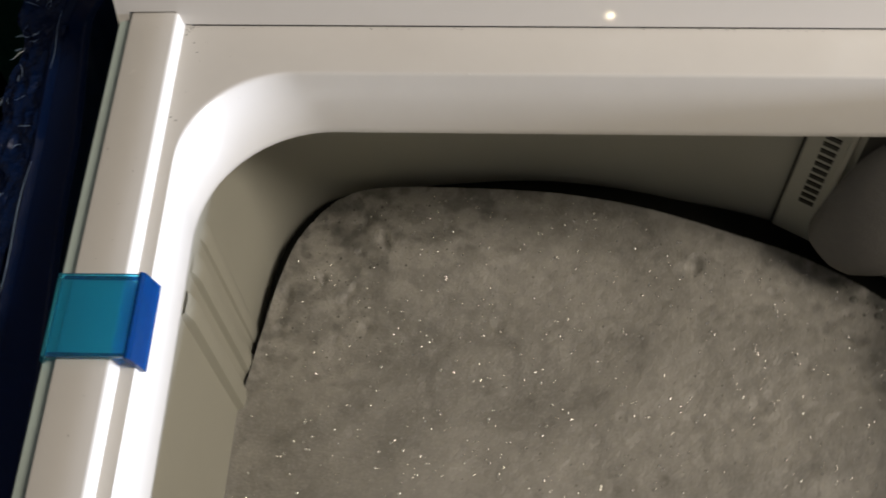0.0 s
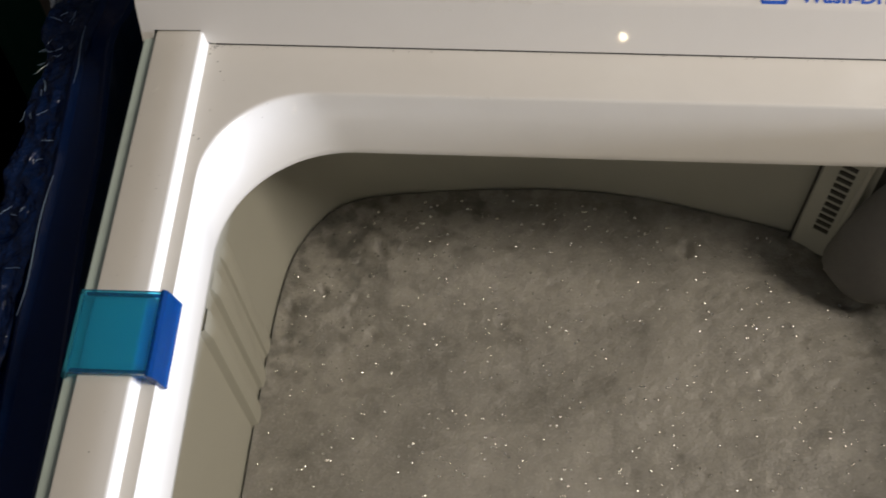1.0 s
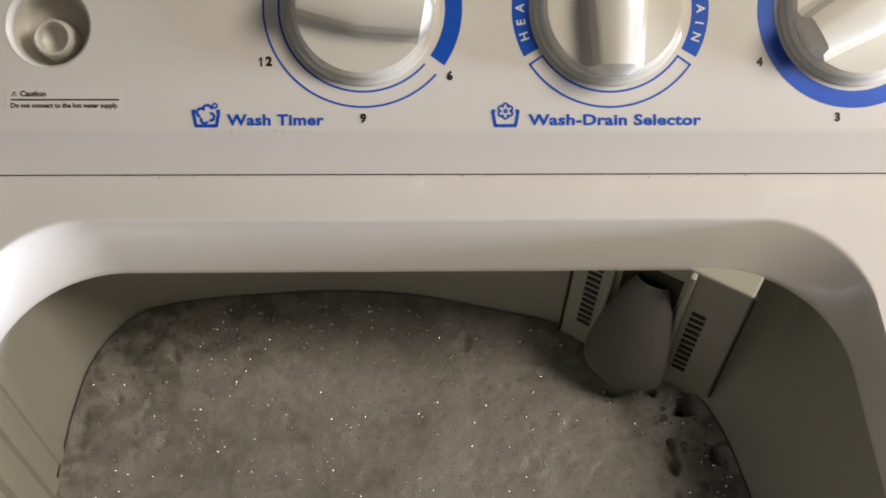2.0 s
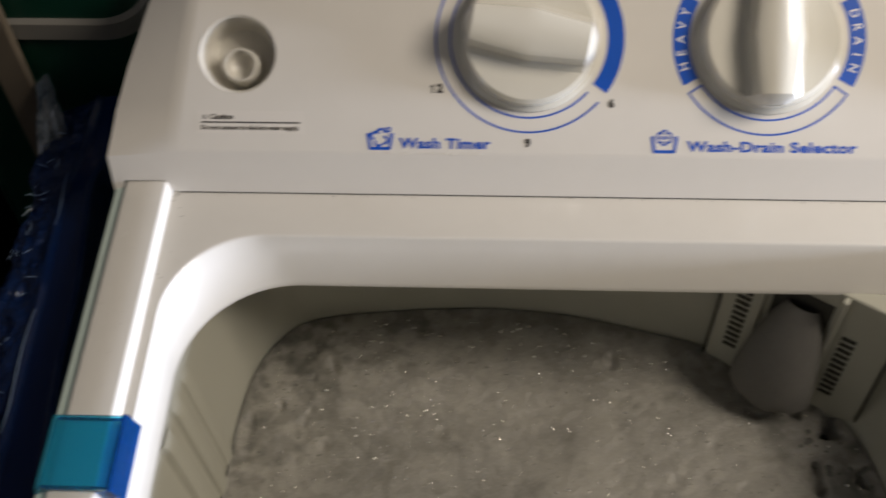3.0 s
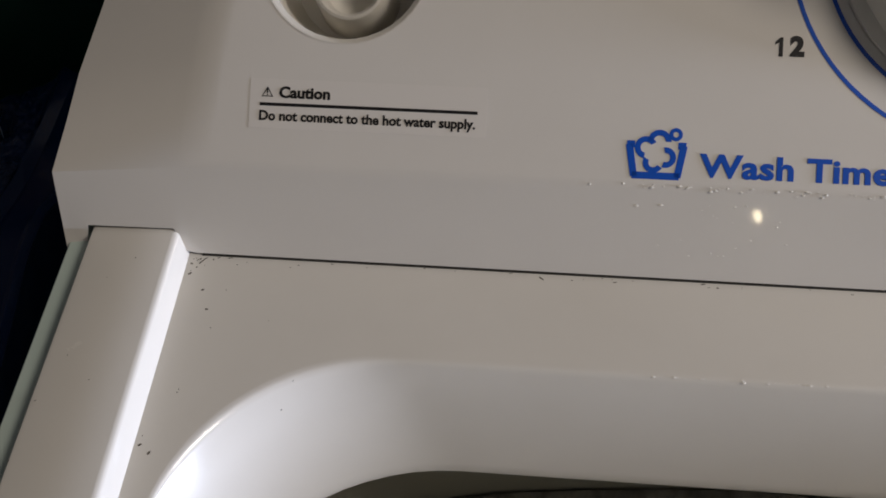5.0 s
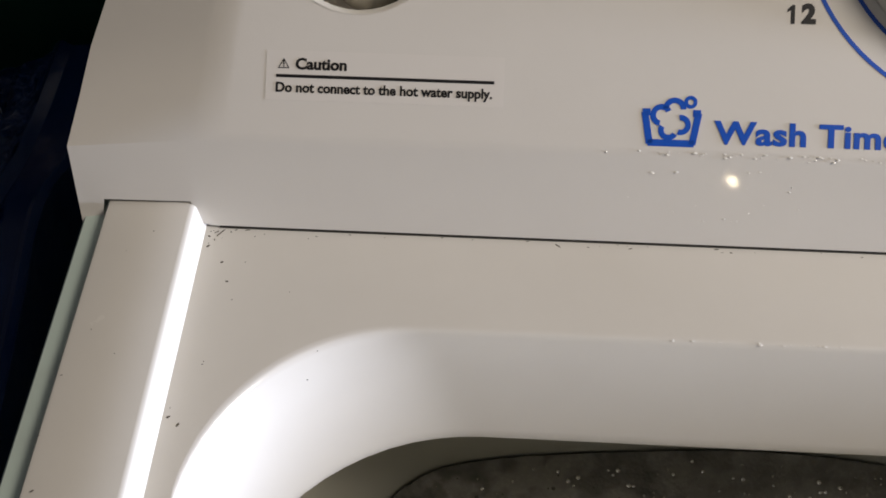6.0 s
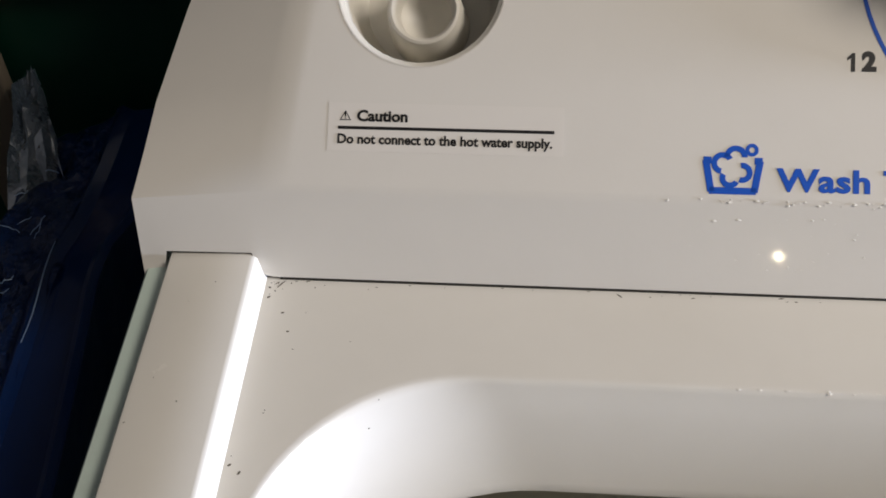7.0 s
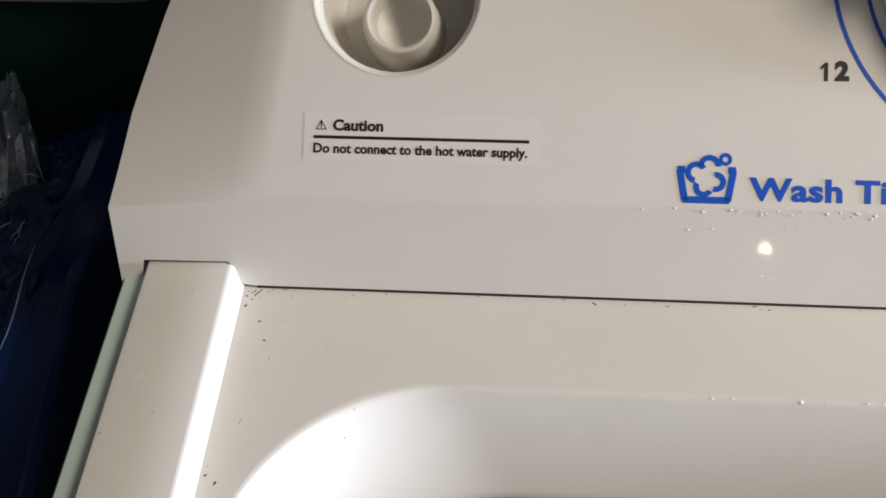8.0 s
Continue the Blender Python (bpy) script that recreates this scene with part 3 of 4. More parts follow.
# lint filter in the tub's back corner -------------------------------------
def lint_filter(wm):
    A, B = Vector((0.2815, -0.0050)), Vector((0.3555, -0.0490))
    d = (B - A).normalized()
    L = (B - A).length
    n = Vector((d.y, -d.x))
    m = Matrix(((d.x, n.x, 0, A.x), (d.y, n.y, 0, A.y), (0, 0, 1, H), (0, 0, 0, 1)))   # local: x along, y into the tub, z up
    bm = bmesh.new()
    box(bm, (-0.0005, -0.012, -0.25), (L + 0.0005, 0.0035, -0.0260), 0.0012)
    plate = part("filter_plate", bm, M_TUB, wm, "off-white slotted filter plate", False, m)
    # slots are solid bars, their inner shade given by the dark colour
    for side in (0.0075, L - 0.0235):
        for k in range(11):
            bm = bmesh.new()
            z = -0.060 - k * 0.0052
            box(bm, (0, 0.0030, z), (0.0075, 0.0042, z + 0.0024))
            part("slot", bm, M_DARK, plate, "", False, pose(side, 0, 0))
    # housing frame that holds the bag
    for x0, x1 in ((0.0185, 0.0215), (L - 0.0300, L - 0.0270)):
        bm = bmesh.new()
        box(bm, (x0, 0.003, -0.118), (x1, 0.0075, -0.027), 0.001)
        part("bag_rail", bm, M_TUB, plate)
    for x0 in (-0.0016, L + 0.0006):
        bm = bmesh.new()
        box(bm, (x0, 0.0015, -0.24), (x0 + 0.0010, 0.0040, -0.0262))
        part("joint", bm, M_DARK, plate, "dark joint beside the plate")
    # no opening here: a dark plate paints the shade of the mouth
    bm = bmesh.new()
    box(bm, (0.0245, 0.0028, -0.072), (L - 0.0320, 0.0040, -0.038), 0.0004)
    part("bag_mouth_shade", bm, M_DARK, plate, "dark plate painted in for the shade inside the filter mouth")
    # bag hangs out of the mouth and rests on the foam
    bm = bmesh.new()
    loops = []
    nseg = 20
    for k in range(13):
        t = k / 12
        zc = -0.046 - 0.077 * t
        yc = 0.005 + 0.012 * (t ** 0.8)
        wx = 0.008 + 0.0138 * math.sin(min(1.0, t * 1.12) * 1.75) ** 0.8
        wy = 0.003 + 0.011 * math.sin(min(1.0, t * 1.05) * 1.9) ** 0.9
        if k >= 11:
            sh = (0.72, 0.25)[k - 11]
            wx, wy = wx * sh, wy * sh
        if k == 12:
            zc += 0.002
        row = []
        for i in range(nseg):
            a = 2 * math.pi * i / nseg
            w = 1 + 0.06 * noise.noise(Vector((math.cos(a) * 2, math.sin(a) * 2, t * 3)))
            row.append((L / 2 - 0.003 + wx * math.cos(a) * w, yc + wy * math.sin(a) * w, zc - 0.004 * math.sin(a) * t))
        loops.append(row)
    rg = loft(bm, loops)
    bm.faces.new(rg[-1])
    part("lint_bag", bm, M_BAG, plate, "grey mesh lint bag", True, pose(0, 0, 0))


lint_filter(machine)


# foam and water ----------------------------------------------------------
FOAM_Z = -0.131
RIM = [Vector(p) for p in tub_outline(0.0012, 5)]


def wall_distance(x, y):
    """Signed distance to the tub's outline, positive inside."""
    best, inside, n = 1e9, False, len(RIM)
    for i in range(n):
        a, b = RIM[i], RIM[(i + 1) % n]
        ex, ey = b.x - a.x, b.y - a.y
        t = max(0, min(1, ((x - a.x) * ex + (y - a.y) * ey) / (ex * ex + ey * ey + 1e-12)))
        best = min(best, (x - a.x - t * ex) ** 2 + (y - a.y - t * ey) ** 2)
        if (a.y > y) != (b.y > y) and x < (b.x - a.x) * (y - a.y) / (b.y - a.y) + a.x:
            inside = not inside
    return math.sqrt(best) * (1 if inside else -1)


def foam_height(x, y, d):
    p = Vector((x, y, 0))
    h = 0.0055 * noise.noise(p * 9) + 0.0024 * noise.noise(p * 26 + Vector((3, 1, 0)))
    h += 0.0007 * noise.noise(p * 80) + 0.0005 * noise.noise(p * 230)
    v = noise.voronoi(p * 170)[0][0]
    h += 0.0006 * (0.5 - v)
    # broken pits where large bubbles have burst, mostly along the walls
    pit = noise.noise(p * 95 + Vector((7, 2, 5)))
    right = max(0.0, min(1.0, (x - 0.29) / 0.03)) * max(0.0, min(1.0, (0.0 - y) / 0.02)) * math.exp(-max(d, 0) / 0.025)
    corner = max(0.0, 1 - math.hypot(x - 0.035, y + 0.02) / 0.09)
    deep = max(0.0, pit - 0.46 + 0.34 * right + 0.16 * corner)
    edge = 0.30 + 0.7 * math.exp(-max(d, 0) / 0.03)
    hole = min(1.0, max(d, 0) / 0.018) * 0.022 * deep * (0.6 * edge + 3.6 * right + 0.5 * corner)
    h *= min(1.0, 0.35 + max(d, 0) / 0.03)
    return h - min(hole, 0.018) + 0.0015 * math.exp(-max(d, 0) / 0.006)


def foam():
    st = 0.0016
    nx, ny = int(0.374 / st), int(0.37 / st)
    idx, verts, faces, depth = {}, [], [], []
    for j in range(ny + 1):
        for i in range(nx + 1):
            x, y = 0.007 + i * st, -0.350 + j * st
            d = wall_distance(x, y)
            if d > -st:
                if d < 0:      # snap the ragged rim on to the wall
                    e = 0.0007
                    g = Vector((wall_distance(x + e, y) - d, wall_distance(x, y + e) - d))
                    if g.length > 0:
                        g.normalize()
                        x, y = x - g.x * d, y - g.y * d
                idx[i, j] = len(verts)
                depth.append(max(0.0, d))
                verts.append((x, y, FOAM_Z + H + foam_height(x, y, d)))
    for (i, j), k in idx.items():
        q = [(i, j), (i + 1, j), (i + 1, j + 1), (i, j + 1)]
        if all(a in idx for a in q):
            faces.append([idx[a] for a in q])
    me = bpy.data.meshes.new("soap_foam")
    me.from_pydata(verts, [], faces)
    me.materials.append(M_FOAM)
    # mask for the painted darkness: along the walls, back left corner and right side
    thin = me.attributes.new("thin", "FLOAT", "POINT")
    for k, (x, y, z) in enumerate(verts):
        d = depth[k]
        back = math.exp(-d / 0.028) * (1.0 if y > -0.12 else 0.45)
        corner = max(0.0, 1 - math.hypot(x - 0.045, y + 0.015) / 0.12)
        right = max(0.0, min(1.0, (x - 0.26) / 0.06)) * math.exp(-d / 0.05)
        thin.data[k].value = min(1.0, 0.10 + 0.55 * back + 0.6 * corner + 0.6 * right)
    for p in me.polygons:
        p.use_smooth = True
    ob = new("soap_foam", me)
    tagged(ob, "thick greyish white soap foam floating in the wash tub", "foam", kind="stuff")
    rnd = random.Random(5)

    def bubbles(name, count, rmin, rmax, material, keep, label, sink, sub):
        base = bmesh.new()
        bmesh.ops.create_icosphere(base, subdivisions=sub, radius=1)
        bv = [v.co.copy() for v in base.verts]
        bf = [[v.index for v in f.verts] for f in base.faces]
        base.free()
        vs, fs, made = [], [], 0
        while made < count:
            pick = rnd.randrange(len(verts))
            vx = verts[pick]
            x, y, d = vx[0], vx[1], depth[pick]
            if d < 0.003 or not keep(x, y, d):
                continue
            r = rmin + (rmax - rmin) * rnd.random() ** 2.2
            o = Vector((x, y, vx[2] - r * sink))
            k = len(vs)
            vs += [tuple(o + r * c) for c in bv]
            fs += [[k + i for i in f] for f in bf]
            made += 1
        me = bpy.data.meshes.new(name)
        me.from_pydata(vs, [], fs)
        me.materials.append(material)
        for p in me.polygons:
            p.use_smooth = True
        b = new(name, me)
        b.parent = ob
        b["label"], b["kind"] = label, "stuff"

    bubbles("small_bubbles", 3200, 0.00025, 0.0011, M_BUBBLE, lambda x, y, d: y > -0.30, "tiny glistening soap bubbles", 0.35, 2)
    bubbles("corner_bubbles", 90, 0.0005, 0.0016, M_DARKBUBBLE, lambda x, y, d: d < 0.05 and math.hypot(x - 0.035, y + 0.015) < 0.085 * (0.25 + 0.75 * rnd.random()), "clusters of larger bubbles tinted dark for the depth behind them", 0.85, 2)
    bubbles("large_bubbles", 70, 0.0010, 0.0034, M_DARKBUBBLE, lambda x, y, d: x > 0.29 and y > -0.22 and d < 0.03, "large bubbles tinted dark for the depth below them", 0.7, 2)
    return ob


soap = foam()
bm = bmesh.new()
bm.faces.new([bm.verts.new((x, y, H - 0.1405)) for x, y in tub_outline(0.003)])
tagged(part("water", bm, M_WATER), "soapy wash water under the foam, blackened for the shade in the gap", "water", kind="structure")


# translucent blue lid hung beside the machine -----------------------------
def lid_inner(y):
    """x of the lid's edge beside the machine: a gentle bow with a notch at the panel."""
    pts = ((-0.42, -0.034), (-0.153, -0.039), (-0.076, -0.0455), (-0.04, -0.0465), (0.001, -0.0515), (0.022, -0.0545), (0.034, -0.0545), (0.047, -0.0495), (0.069, -0.0475), (0.1, -0.047))
    for (a, p), (b, q) in zip(pts, pts[1:]):
        if y <= b:
            return p + (q - p) * (y - a) / (b - a)
    return pts[-1][1]


def blue_lid():
    lid = empty("machine_lid")
    tagged(lid, "translucent blue plastic lid hung beside the machine, partly in wrinkled film", "lid")
    # tab hooked over the deck's border
    bm = bmesh.new()
    y0, y1 = -0.1600, -0.1265
    prof = [(-0.0290, -0.034), (-0.0272, 0.0040), (-0.0258, 0.0072), (0.0010, 0.0076), (0.0042, 0.0074), (0.0042, 0.0058), (0.0005, 0.0060), (-0.0248, 0.0056), (-0.0256, 0.0036), (-0.0275, -0.034)]
    rg = loft(bm, [[(x, y, H + z) for x, z in prof] for y in (y0, y0 + 0.001, y1 - 0.001, y1)])
    bm.faces.new(rg[0])
    bm.faces.new(rg[-1])
    lip = bmesh.new()
    prof = [(0.0040, 0.0076), (0.0052, 0.0078), (0.0064, 0.0068), (0.0096, -0.0030), (0.0080, -0.0036), (0.0040, 0.0056)]
    rg = loft(lip, [[(x, y, H + z) for x, z in prof] for y in (y0 - 0.0008, y0 + 0.0004, y1, y1 + 0.0006)])
    lip.faces.new(rg[0])
    lip.faces.new(rg[-1])
    part("tab_lip", lip, M_LIP, lid, "deeper blue down-turned tab edge", True, None, 25)
    tab = part("handle_tab", bm, M_LID, lid, "clear turquoise handle tab", True)
    for ya in (y0 + 0.0004, y1 - 0.0020):
        bm = bmesh.new()
        box(bm, (-0.0240, ya, H + 0.00515), (0.0036, ya + 0.0016, H + 0.0058), 0.0002, 1)
        part("tab_flange", bm, M_LIP, tab, "deeper blue stiffening edge")
    # body: a shallow tray edge with a rounded rim towards the machine and a ridge along the middle
    bm = bmesh.new()
    loops = []
    for k in range(61):
        y = -0.42 + k * 0.515 / 60
        xi = lid_inner(y) + 0.0006 * noise.noise(Vector((y * 9, 0, 0)))
        z, w = -0.030, 0.0012 * noise.noise(Vector((y * 14, 2, 0)))
        xo = -0.094 + 0.003 * noise.noise(Vector((y * 12, 7, 0)))
        rd = xi + (xo - xi) * 0.42
        loops.append([(xi + 0.002, y, H + z - 0.040), (xi + 0.001, y, H + z), (xi - 0.0010, y, H + z + 0.0014), (xi - 0.0026, y, H + z + 0.0004), (xi - 0.0036, y, H + z - 0.0026), (rd + 0.003, y, H + z - 0.005 + w),
                      (rd, y, H + z - 0.0028 + w), (rd - 0.002, y, H + z - 0.0042 + w), (rd - 0.004, y, H + z - 0.009 + w), ((rd + xo) / 2, y, H + z - 0.013 + 2 * w), (xo, y, H + z - 0.021), (xo - 0.004, y, H + z - 0.28),
                      (xo - 0.001, y, H + z - 0.28), (xo + 0.003, y, H + z - 0.026), (xi - 0.006, y, H + z - 0.012)])
    rg = loft(bm, loops)
    bm.faces.new(rg[0])
    bm.faces.new(rg[-1])
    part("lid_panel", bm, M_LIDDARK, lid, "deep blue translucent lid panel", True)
    # wrinkled wrapping film along the outer edge
    bm = bmesh.new()
    loops = []
    for k in range(220):
        y = -0.41 + k * 0.5 / 219
        c = 1 + 0.25 * noise.noise(Vector((y * 30, 0, 4)))
        jag = 0.003 * noise.noise(Vector((y * 60, 1, 0))) + 0.0016 * noise.noise(Vector((y * 140, 5, 0)))
        fold = abs(noise.noise(Vector((y * 46, 3, 3)))) + 0.6 * abs(noise.noise(Vector((y * 105, 8, 3))))
        row = []
        for i in range(13):
            t = i / 12
            row.append((-0.068 - 0.025 * t * c - jag * t + 0.002 * noise.noise(Vector((y * 50, t * 5, 9))), y + 0.003 * noise.noise(Vector((y * 40, t * 4, 2))),
                        H - 0.0345 - 0.012 * t + 0.0055 * (0.45 - fold) * (0.25 + t) + 0.0028 * noise.noise(Vector((y * 90, t * 6, 6)))))
        loops.append(row)
    loft(bm, loops, closed=False)
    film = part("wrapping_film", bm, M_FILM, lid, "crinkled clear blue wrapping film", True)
    # folds as thin tubes; their pale colour paints the glints along them
    rnd = random.Random(21)

    def crease(pts, r):
        bm = bmesh.new()
        n = len(pts)
        loops = []
        for k, p in enumerate(pts):
            d = (Vector(pts[min(k + 1, n - 1)]) - Vector(pts[max(k - 1, 0)])).normalized()
            a = d.cross(Vector((0, 0, 1))).normalized()
            b = a.cross(d)
            w = r * (0.35 + 0.65 * math.sin(math.pi * (k + 0.5) / n))
            loops.append([tuple(Vector(p) + a * w * c + b * w * e) for c, e in ((1, 0), (0, 1), (-1, 0), (0, -1))])
        rg = loft(bm, loops)
        bm.faces.new(rg[0])
        bm.faces.new(rg[-1])
        part("film_crease_glint", bm, M_FOLD_GLINT, film, "", True)

    crease([(-0.0655 + 0.0012 * math.sin(k * 0.5), -0.118 + k * 0.0052, H - 0.0310 - 0.0008 * math.cos(k * 0.7)) for k in range(14)], 0.00030)
    crease([(-0.0690 + 0.0010 * math.sin(k * 0.6 + 1), 0.002 + k * 0.0050, H - 0.0315) for k in range(8)], 0.00022)
    for k in range(46):
        y = -0.21 + 0.29 * rnd.random()
        x = -0.072 - 0.020 * rnd.random() ** 0.7
        ang, ln = rnd.gauss(0.5, 0.7), 0.003 + 0.009 * rnd.random() ** 2
        z = H - 0.0305 - 0.45 * (-0.068 - x)
        q, bow = [], rnd.gauss(0, 0.25)
        for j in range(6):
            t = j / 5 - 0.5
            q.append((x + ln * t * math.cos(ang + bow * t), y + ln * t * math.sin(ang + bow * t), z + 0.0012 * rnd.random()))
        crease(q, 0.00010 + 0.00016 * rnd.random())
    # torn tip that stands up at the far end
    bm = bmesh.new()
    loops = []
    for k in range(9):
        t = k / 8
        row = []
        for i in range(7):
            s_ = i / 6 - 0.5
            w = 0.023 * (1 - t) ** 0.7 + 0.002
            row.append((-0.084 + w * s_ - 0.014 * t + 0.002 * noise.noise(Vector((s_ * 6, t * 5, 3))), 0.050 + 0.055 * t + 0.006 * noise.noise(Vector((s_ * 5, t * 4, 0))), H - 0.052 + 0.024 * t + 0.007 * noise.noise(Vector((s_ * 7, t * 6, 8)))))
        loops.append(row)
    loft(bm, loops, closed=False)
    part("torn_film_tip", bm, M_TIP, lid, "torn clear film tip", True)
    return lid


blue_lid()


# dim clutter beside the machine -------------------------------------------
# unseen table added under the clutter; its near-black colour imitates the unlit dark
def black_table():
    t = empty("low_table")
    tagged(t, "low table added to hold clutter, near-black for the unlit dark", "table")
    top = H - 0.34
    bm = bmesh.new()
    box(bm, (-1.25, -0.55, top - 0.03), (-0.036, 0.70, top), 0.003)
    part("tabletop", bm, M_BLACKP, t)
    for x in (-1.20, -0.09):
        for y in (-0.50, 0.65):
            bm = bmesh.new()
            box(bm, (x - 0.02, y - 0.02, 0), (x + 0.02, y + 0.02, top - 0.03), 0.002)
            part("leg", bm, M_BLACKP, t)
    return top


TABLE = black_table()


def green_crate():
    g = empty("green_crate")
    tagged(g, "tall dark green plastic crate with a pale band, on the table", "crate")
    x0, x1, y0, y1, z0, z1 = -0.172, -0.036, 0.108, 0.30, TABLE, TABLE + 0.43
    bm = bmesh.new()
    o, i_ = rounded_loop(x0, x1, y0, y1, (0.02,) * 4, 5), rounded_loop(x0 + 0.004, x1 - 0.004, y0 + 0.004, y1 - 0.004, (0.017,) * 4, 5)
    rg = loft(bm, [[(x, y, z) for x, y in l] for l, z in ((i_, z0 + 0.004), (i_, z1), (o, z1), (o, z0))])
    bm.faces.new(rg[0])
    bm.faces.new(rg[-1])
    part("crate_body", bm, M_GREEN, g, "dark green moulded plastic", True)
    bm = bmesh.new()
    o2 = rounded_loop(x0 - 0.003, x1 + 0.003, y0 - 0.003, y1 + 0.003, (0.022,) * 4, 5)
    loft(bm, [[(x, y, z) for x, y in l] for l, z in ((o, z1 - 0.092), (o2, z1 - 0.090), (o2, z1 - 0.079), (o, z1 - 0.077))])
    part("band", bm, M_BAND, g, "pale band round the crate", True)


green_crate()


def tray(m, sx, sy, h, label):
    t = empty("wooden_tray", m)
    tagged(t, label, "tray", "stacked trays")
    bm = bmesh.new()
    box(bm, (-sx / 2, -sy / 2, 0), (sx / 2, sy / 2, 0.006))
    part("base", bm, M_CARD, t)
    for lo, hi in (((-sx / 2, -sy / 2, 0.006), (sx / 2, -sy / 2 + 0.012, h)), ((-sx / 2, sy / 2 - 0.012, 0.006), (sx / 2, sy / 2, h)),
                   ((-sx / 2, -sy / 2 + 0.012, 0.006), (-sx / 2 + 0.012, sy / 2 - 0.012, h)), ((sx / 2 - 0.012, -sy / 2 + 0.012, 0.006), (sx / 2, sy / 2 - 0.012, h))):
        bm = bmesh.new()
        box(bm, lo, hi, 0.0015)
        part("side", bm, M_GREY, t, "", False)
    return t


# box added to raise the trays, near-black to pass for the dark there
bm = bmesh.new()
box(bm, (-0.57, 0.13, TABLE), (-0.21, 0.315, TABLE + 0.110), 0.004)
sbox = tagged(empty("storage_box"), "plain box added under stacked trays, near-black for the unlit dark", "box")
part("box_body", bm, M_BLACKP, sbox)
bm = bmesh.new()
box(bm, (-0.574, 0.126, TABLE + 0.110), (-0.206, 0.319, TABLE + 0.135), 0.004)
part("box_lid", bm, M_BLACKP, sbox)
tray(pose(-0.372, 0.245, TABLE + 0.135, 0, 0, 3), 0.32, 0.125, 0.028, "dull brown wooden tray, on a black box")
tray(pose(-0.375, 0.262, TABLE + 0.163, 0, 0, -5), 0.26, 0.10, 0.026, "grey-brown wooden tray, on another tray")
tray(pose(-0.40, 0.262, TABLE + 0.189, 0, 0, -12), 0.22, 0.09, 0.024, "dark wooden tray, on top of the stack")

bm = bmesh.new()
box(bm, (-0.009, -0.003, 0), (0.009, 0.003, 0.46), 0.001)
tagged(part("wooden_board", bm, M_BOARD, None, "", False, pose(-0.113, 0.1005, TABLE, 0, 0, 0)), "plain tan wooden board leaning on the green crate", "board")


def basket():
    b = empty("wicker_basket", pose(-0.270, -0.105, TABLE))
    tagged(b, "brown woven cane basket with diamond openings", "basket")
    nrod = 26
    for dirn in (1, -1):
        bm = bmesh.new()
        for k in range(nrod):
            loops = []
            for j in range(13):
                t = j / 12
                a = 2 * math.pi * (k / nrod) + dirn * 0.5 * t
                r = 0.098 + 0.030 * t + (0.0022 if dirn > 0 else -0.0022)
                z = 0.006 + 0.080 * t
                c, s_ = math.cos(a), math.sin(a)
                loops.append([(r * c + 0.0028 * math.cos(q) * c, r * s_ + 0.0028 * math.cos(q) * s_, z + 0.0045 * math.sin(q)) for q in (0, 1.57, 3.14, 4.71)])
            loft(bm, loops)
        part("weave", bm, M_BASKET, b, "slanting cane weave", True)
    for z, r in ((0.087, 0.130), (0.006, 0.098)):
        bm = bmesh.new()
        lathe(bm, [(r - 0.006, z), (r, z + 0.005), (r + 0.006, z), (r, z - 0.005), (r - 0.006, z)], 40)
        part("hoop", bm, M_BASKET, b, "", True)
    # basket floor in near-black: the shade inside is put into its colour
    bm = bmesh.new()
    lathe(bm, [(0, 0.001), (0.098, 0.001), (0.098, 0.006), (0, 0.006)], 40)
    part("floor_disc", bm, M_BLACKP, b, "basket floor blackened for the shade inside")


basket()


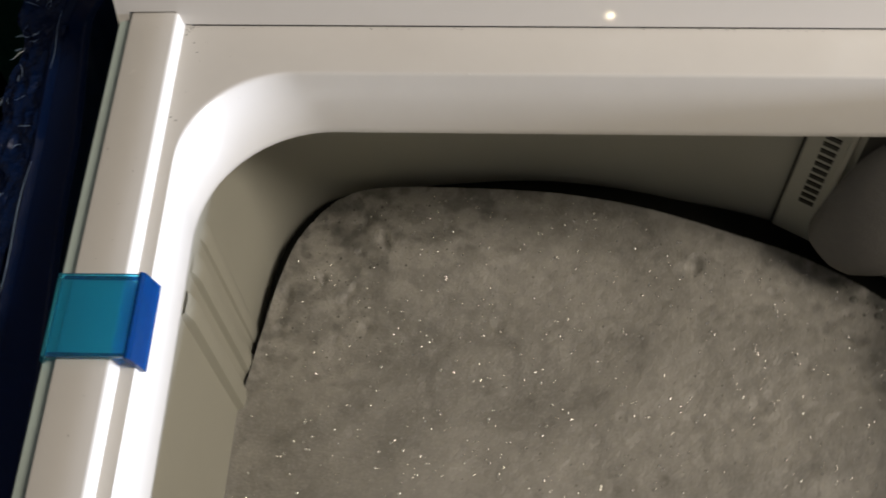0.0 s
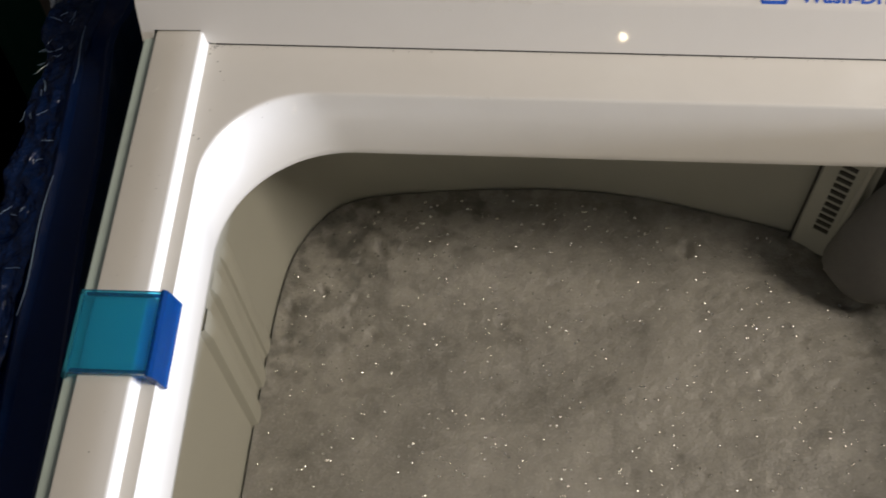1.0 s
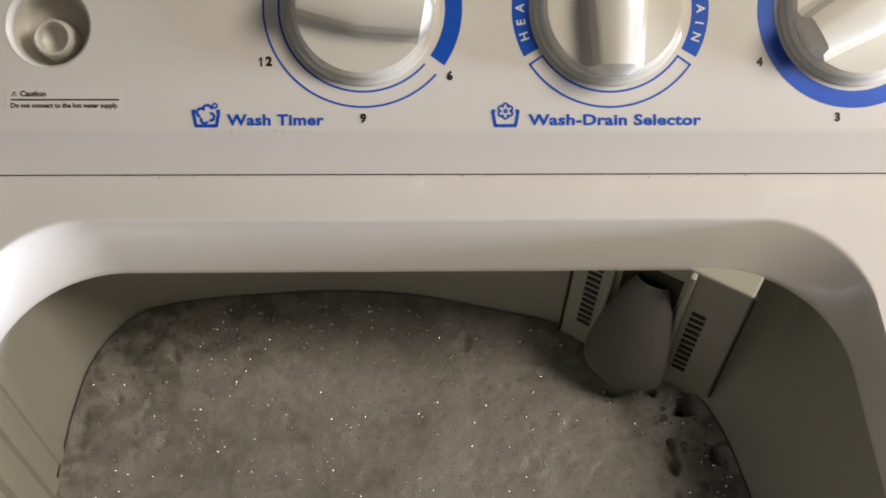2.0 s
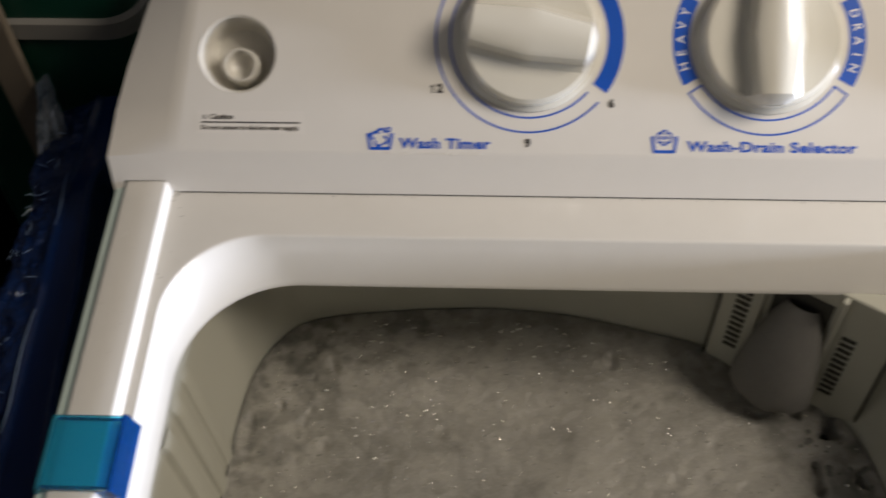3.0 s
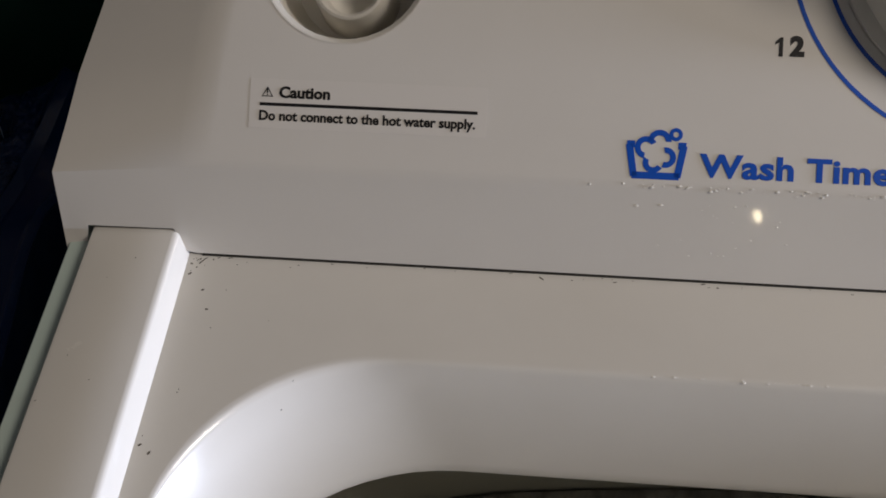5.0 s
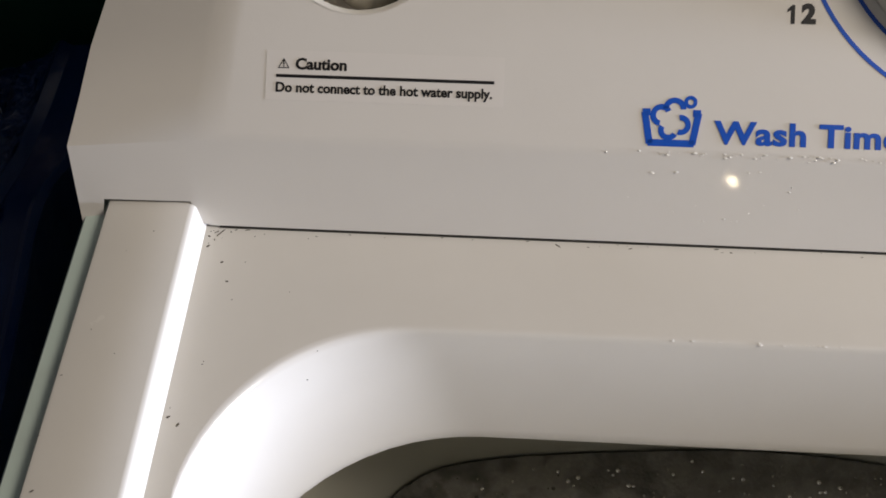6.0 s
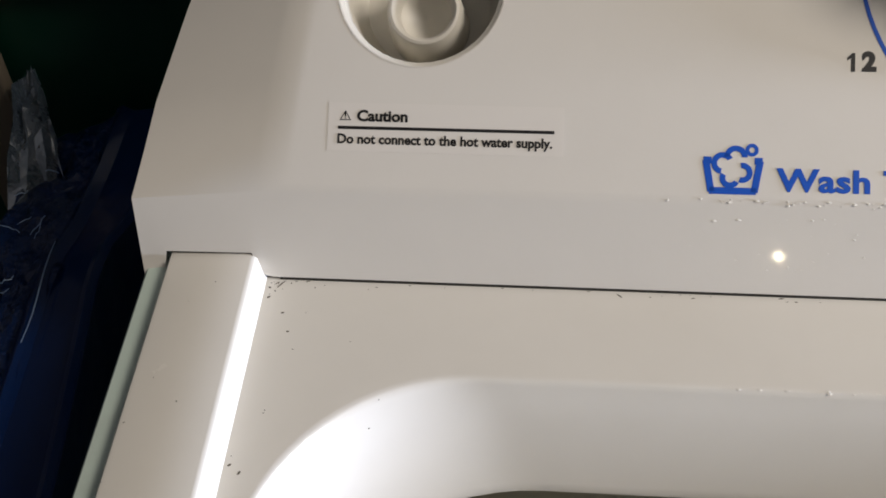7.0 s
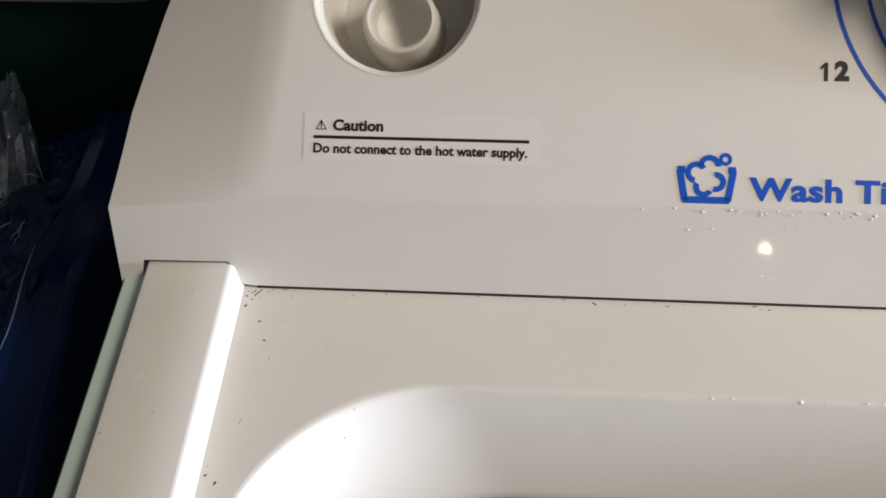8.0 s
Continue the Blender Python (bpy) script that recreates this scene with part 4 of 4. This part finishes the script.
# small dirt and droplets on the machine ------------------------------------
def specks():
    rnd = random.Random(11)
    vs, fs = [], []

    def blob(o, r, flat=0.35, long=1.0, ang=0.0):
        k = len(vs)
        c, s_ = math.cos(ang), math.sin(ang)
        for x, y, z in ((1, 0, 0), (0.4, 0.9, 0.1), (-0.6, 0.7, 0), (-1, -0.1, 0), (-0.3, -0.9, 0.1), (0.7, -0.6, 0), (0, 0, 1)):
            X, Y = x * r * long, y * r
            vs.append((o[0] + X * c - Y * s_, o[1] + X * s_ + Y * c, o[2] + z * r * flat))
        for i in range(6):
            fs.append((k + i, k + (i + 1) % 6, k + 6))

    for i in range(26):
        blob((0.002 + 0.03 * rnd.random() ** 2, -0.001 - 0.05 * rnd.random() ** 2.2, H), 0.00010 + 0.00022 * rnd.random() ** 3, 0.3, 1 + rnd.random(), rnd.random() * 6)
    for i in range(22):
        blob((-0.021 + 0.016 * rnd.random(), -0.19 * rnd.random(), H + 0.0050), 0.00008 + 0.00016 * rnd.random() ** 2, 0.3, 1 + rnd.random(), rnd.random() * 6)
    for i in range(60):
        blob((0.004 + 0.36 * rnd.random(), -0.0004 - 0.0012 * rnd.random() ** 2, H), 0.00008 + 0.00014 * rnd.random() ** 2, 0.3, 1 + 3 * rnd.random(), rnd.gauss(0, 0.4))
    blob((0.0046, -0.0017, H + 0.0003), 0.00018, 0.4, 8, 0.9)
    blob((0.0035, -0.0016, H + 0.0003), 0.00014, 0.4, 5, 0.6)
    me = bpy.data.meshes.new("lint_specks")
    me.from_pydata(vs, [], fs)
    me.materials.append(M_DIRT)
    tagged(new("lint_specks", me), "scattered dark lint specks on the machine's deck", "dirt", kind="stuff")
    vs, fs = [], []
    for i in range(70):
        u = 0.128 + rnd.gauss(0, 0.016)
        if i % 3:
            q = PANEL @ Vector((u, 0.0003 - 0.0012 * rnd.random() ** 2, 0.0))
        else:
            t = 0.25 + 0.6 * rnd.random()
            q = Vector((0.118 + rnd.gauss(0, 0.010), Y0 * t, H + 0.0007 + (Z0 - 0.0007) * t))
        blob(tuple(q), 0.00012 + 0.0003 * rnd.random() ** 2, 0.8, 1 + rnd.random(), 0)
    for i in range(16):
        blob((0.10 + 0.05 * rnd.random(), -0.0250 - 0.0006 * rnd.random(), H - 0.0001), 0.00012 + 0.0002 * rnd.random(), 0.8, 2, 0)
    me = bpy.data.meshes.new("water_droplets")
    me.from_pydata(vs, [], fs)
    me.materials.append(M_DROP)
    for p in me.polygons:
        p.use_smooth = True
    tagged(new("water_droplets", me), "small clear water droplets on the control panel's lower edge", "droplets", kind="stuff")


specks()


# what moves -----------------------------------------------------------------
def motions():
    def swing(turn, dx, dy):
        p = Matrix.Translation((0.04, 0.0, H - 0.13))
        return Matrix.Translation((dx, dy, 0)) @ p @ pose(0, 0, 0, 0, 0, turn) @ p.inverted()

    still = pose(0, 0, 0)
    walk(soap, [(0.0, swing(-6.6, 0.013, -0.003)), (0.1, swing(-3.4, 0.007, -0.001)), (0.2, swing(-1.2, 0.002, 0)), (0.3, swing(-0.3, 0, 0)), (0.4, still), (8.0, still)])


motions()
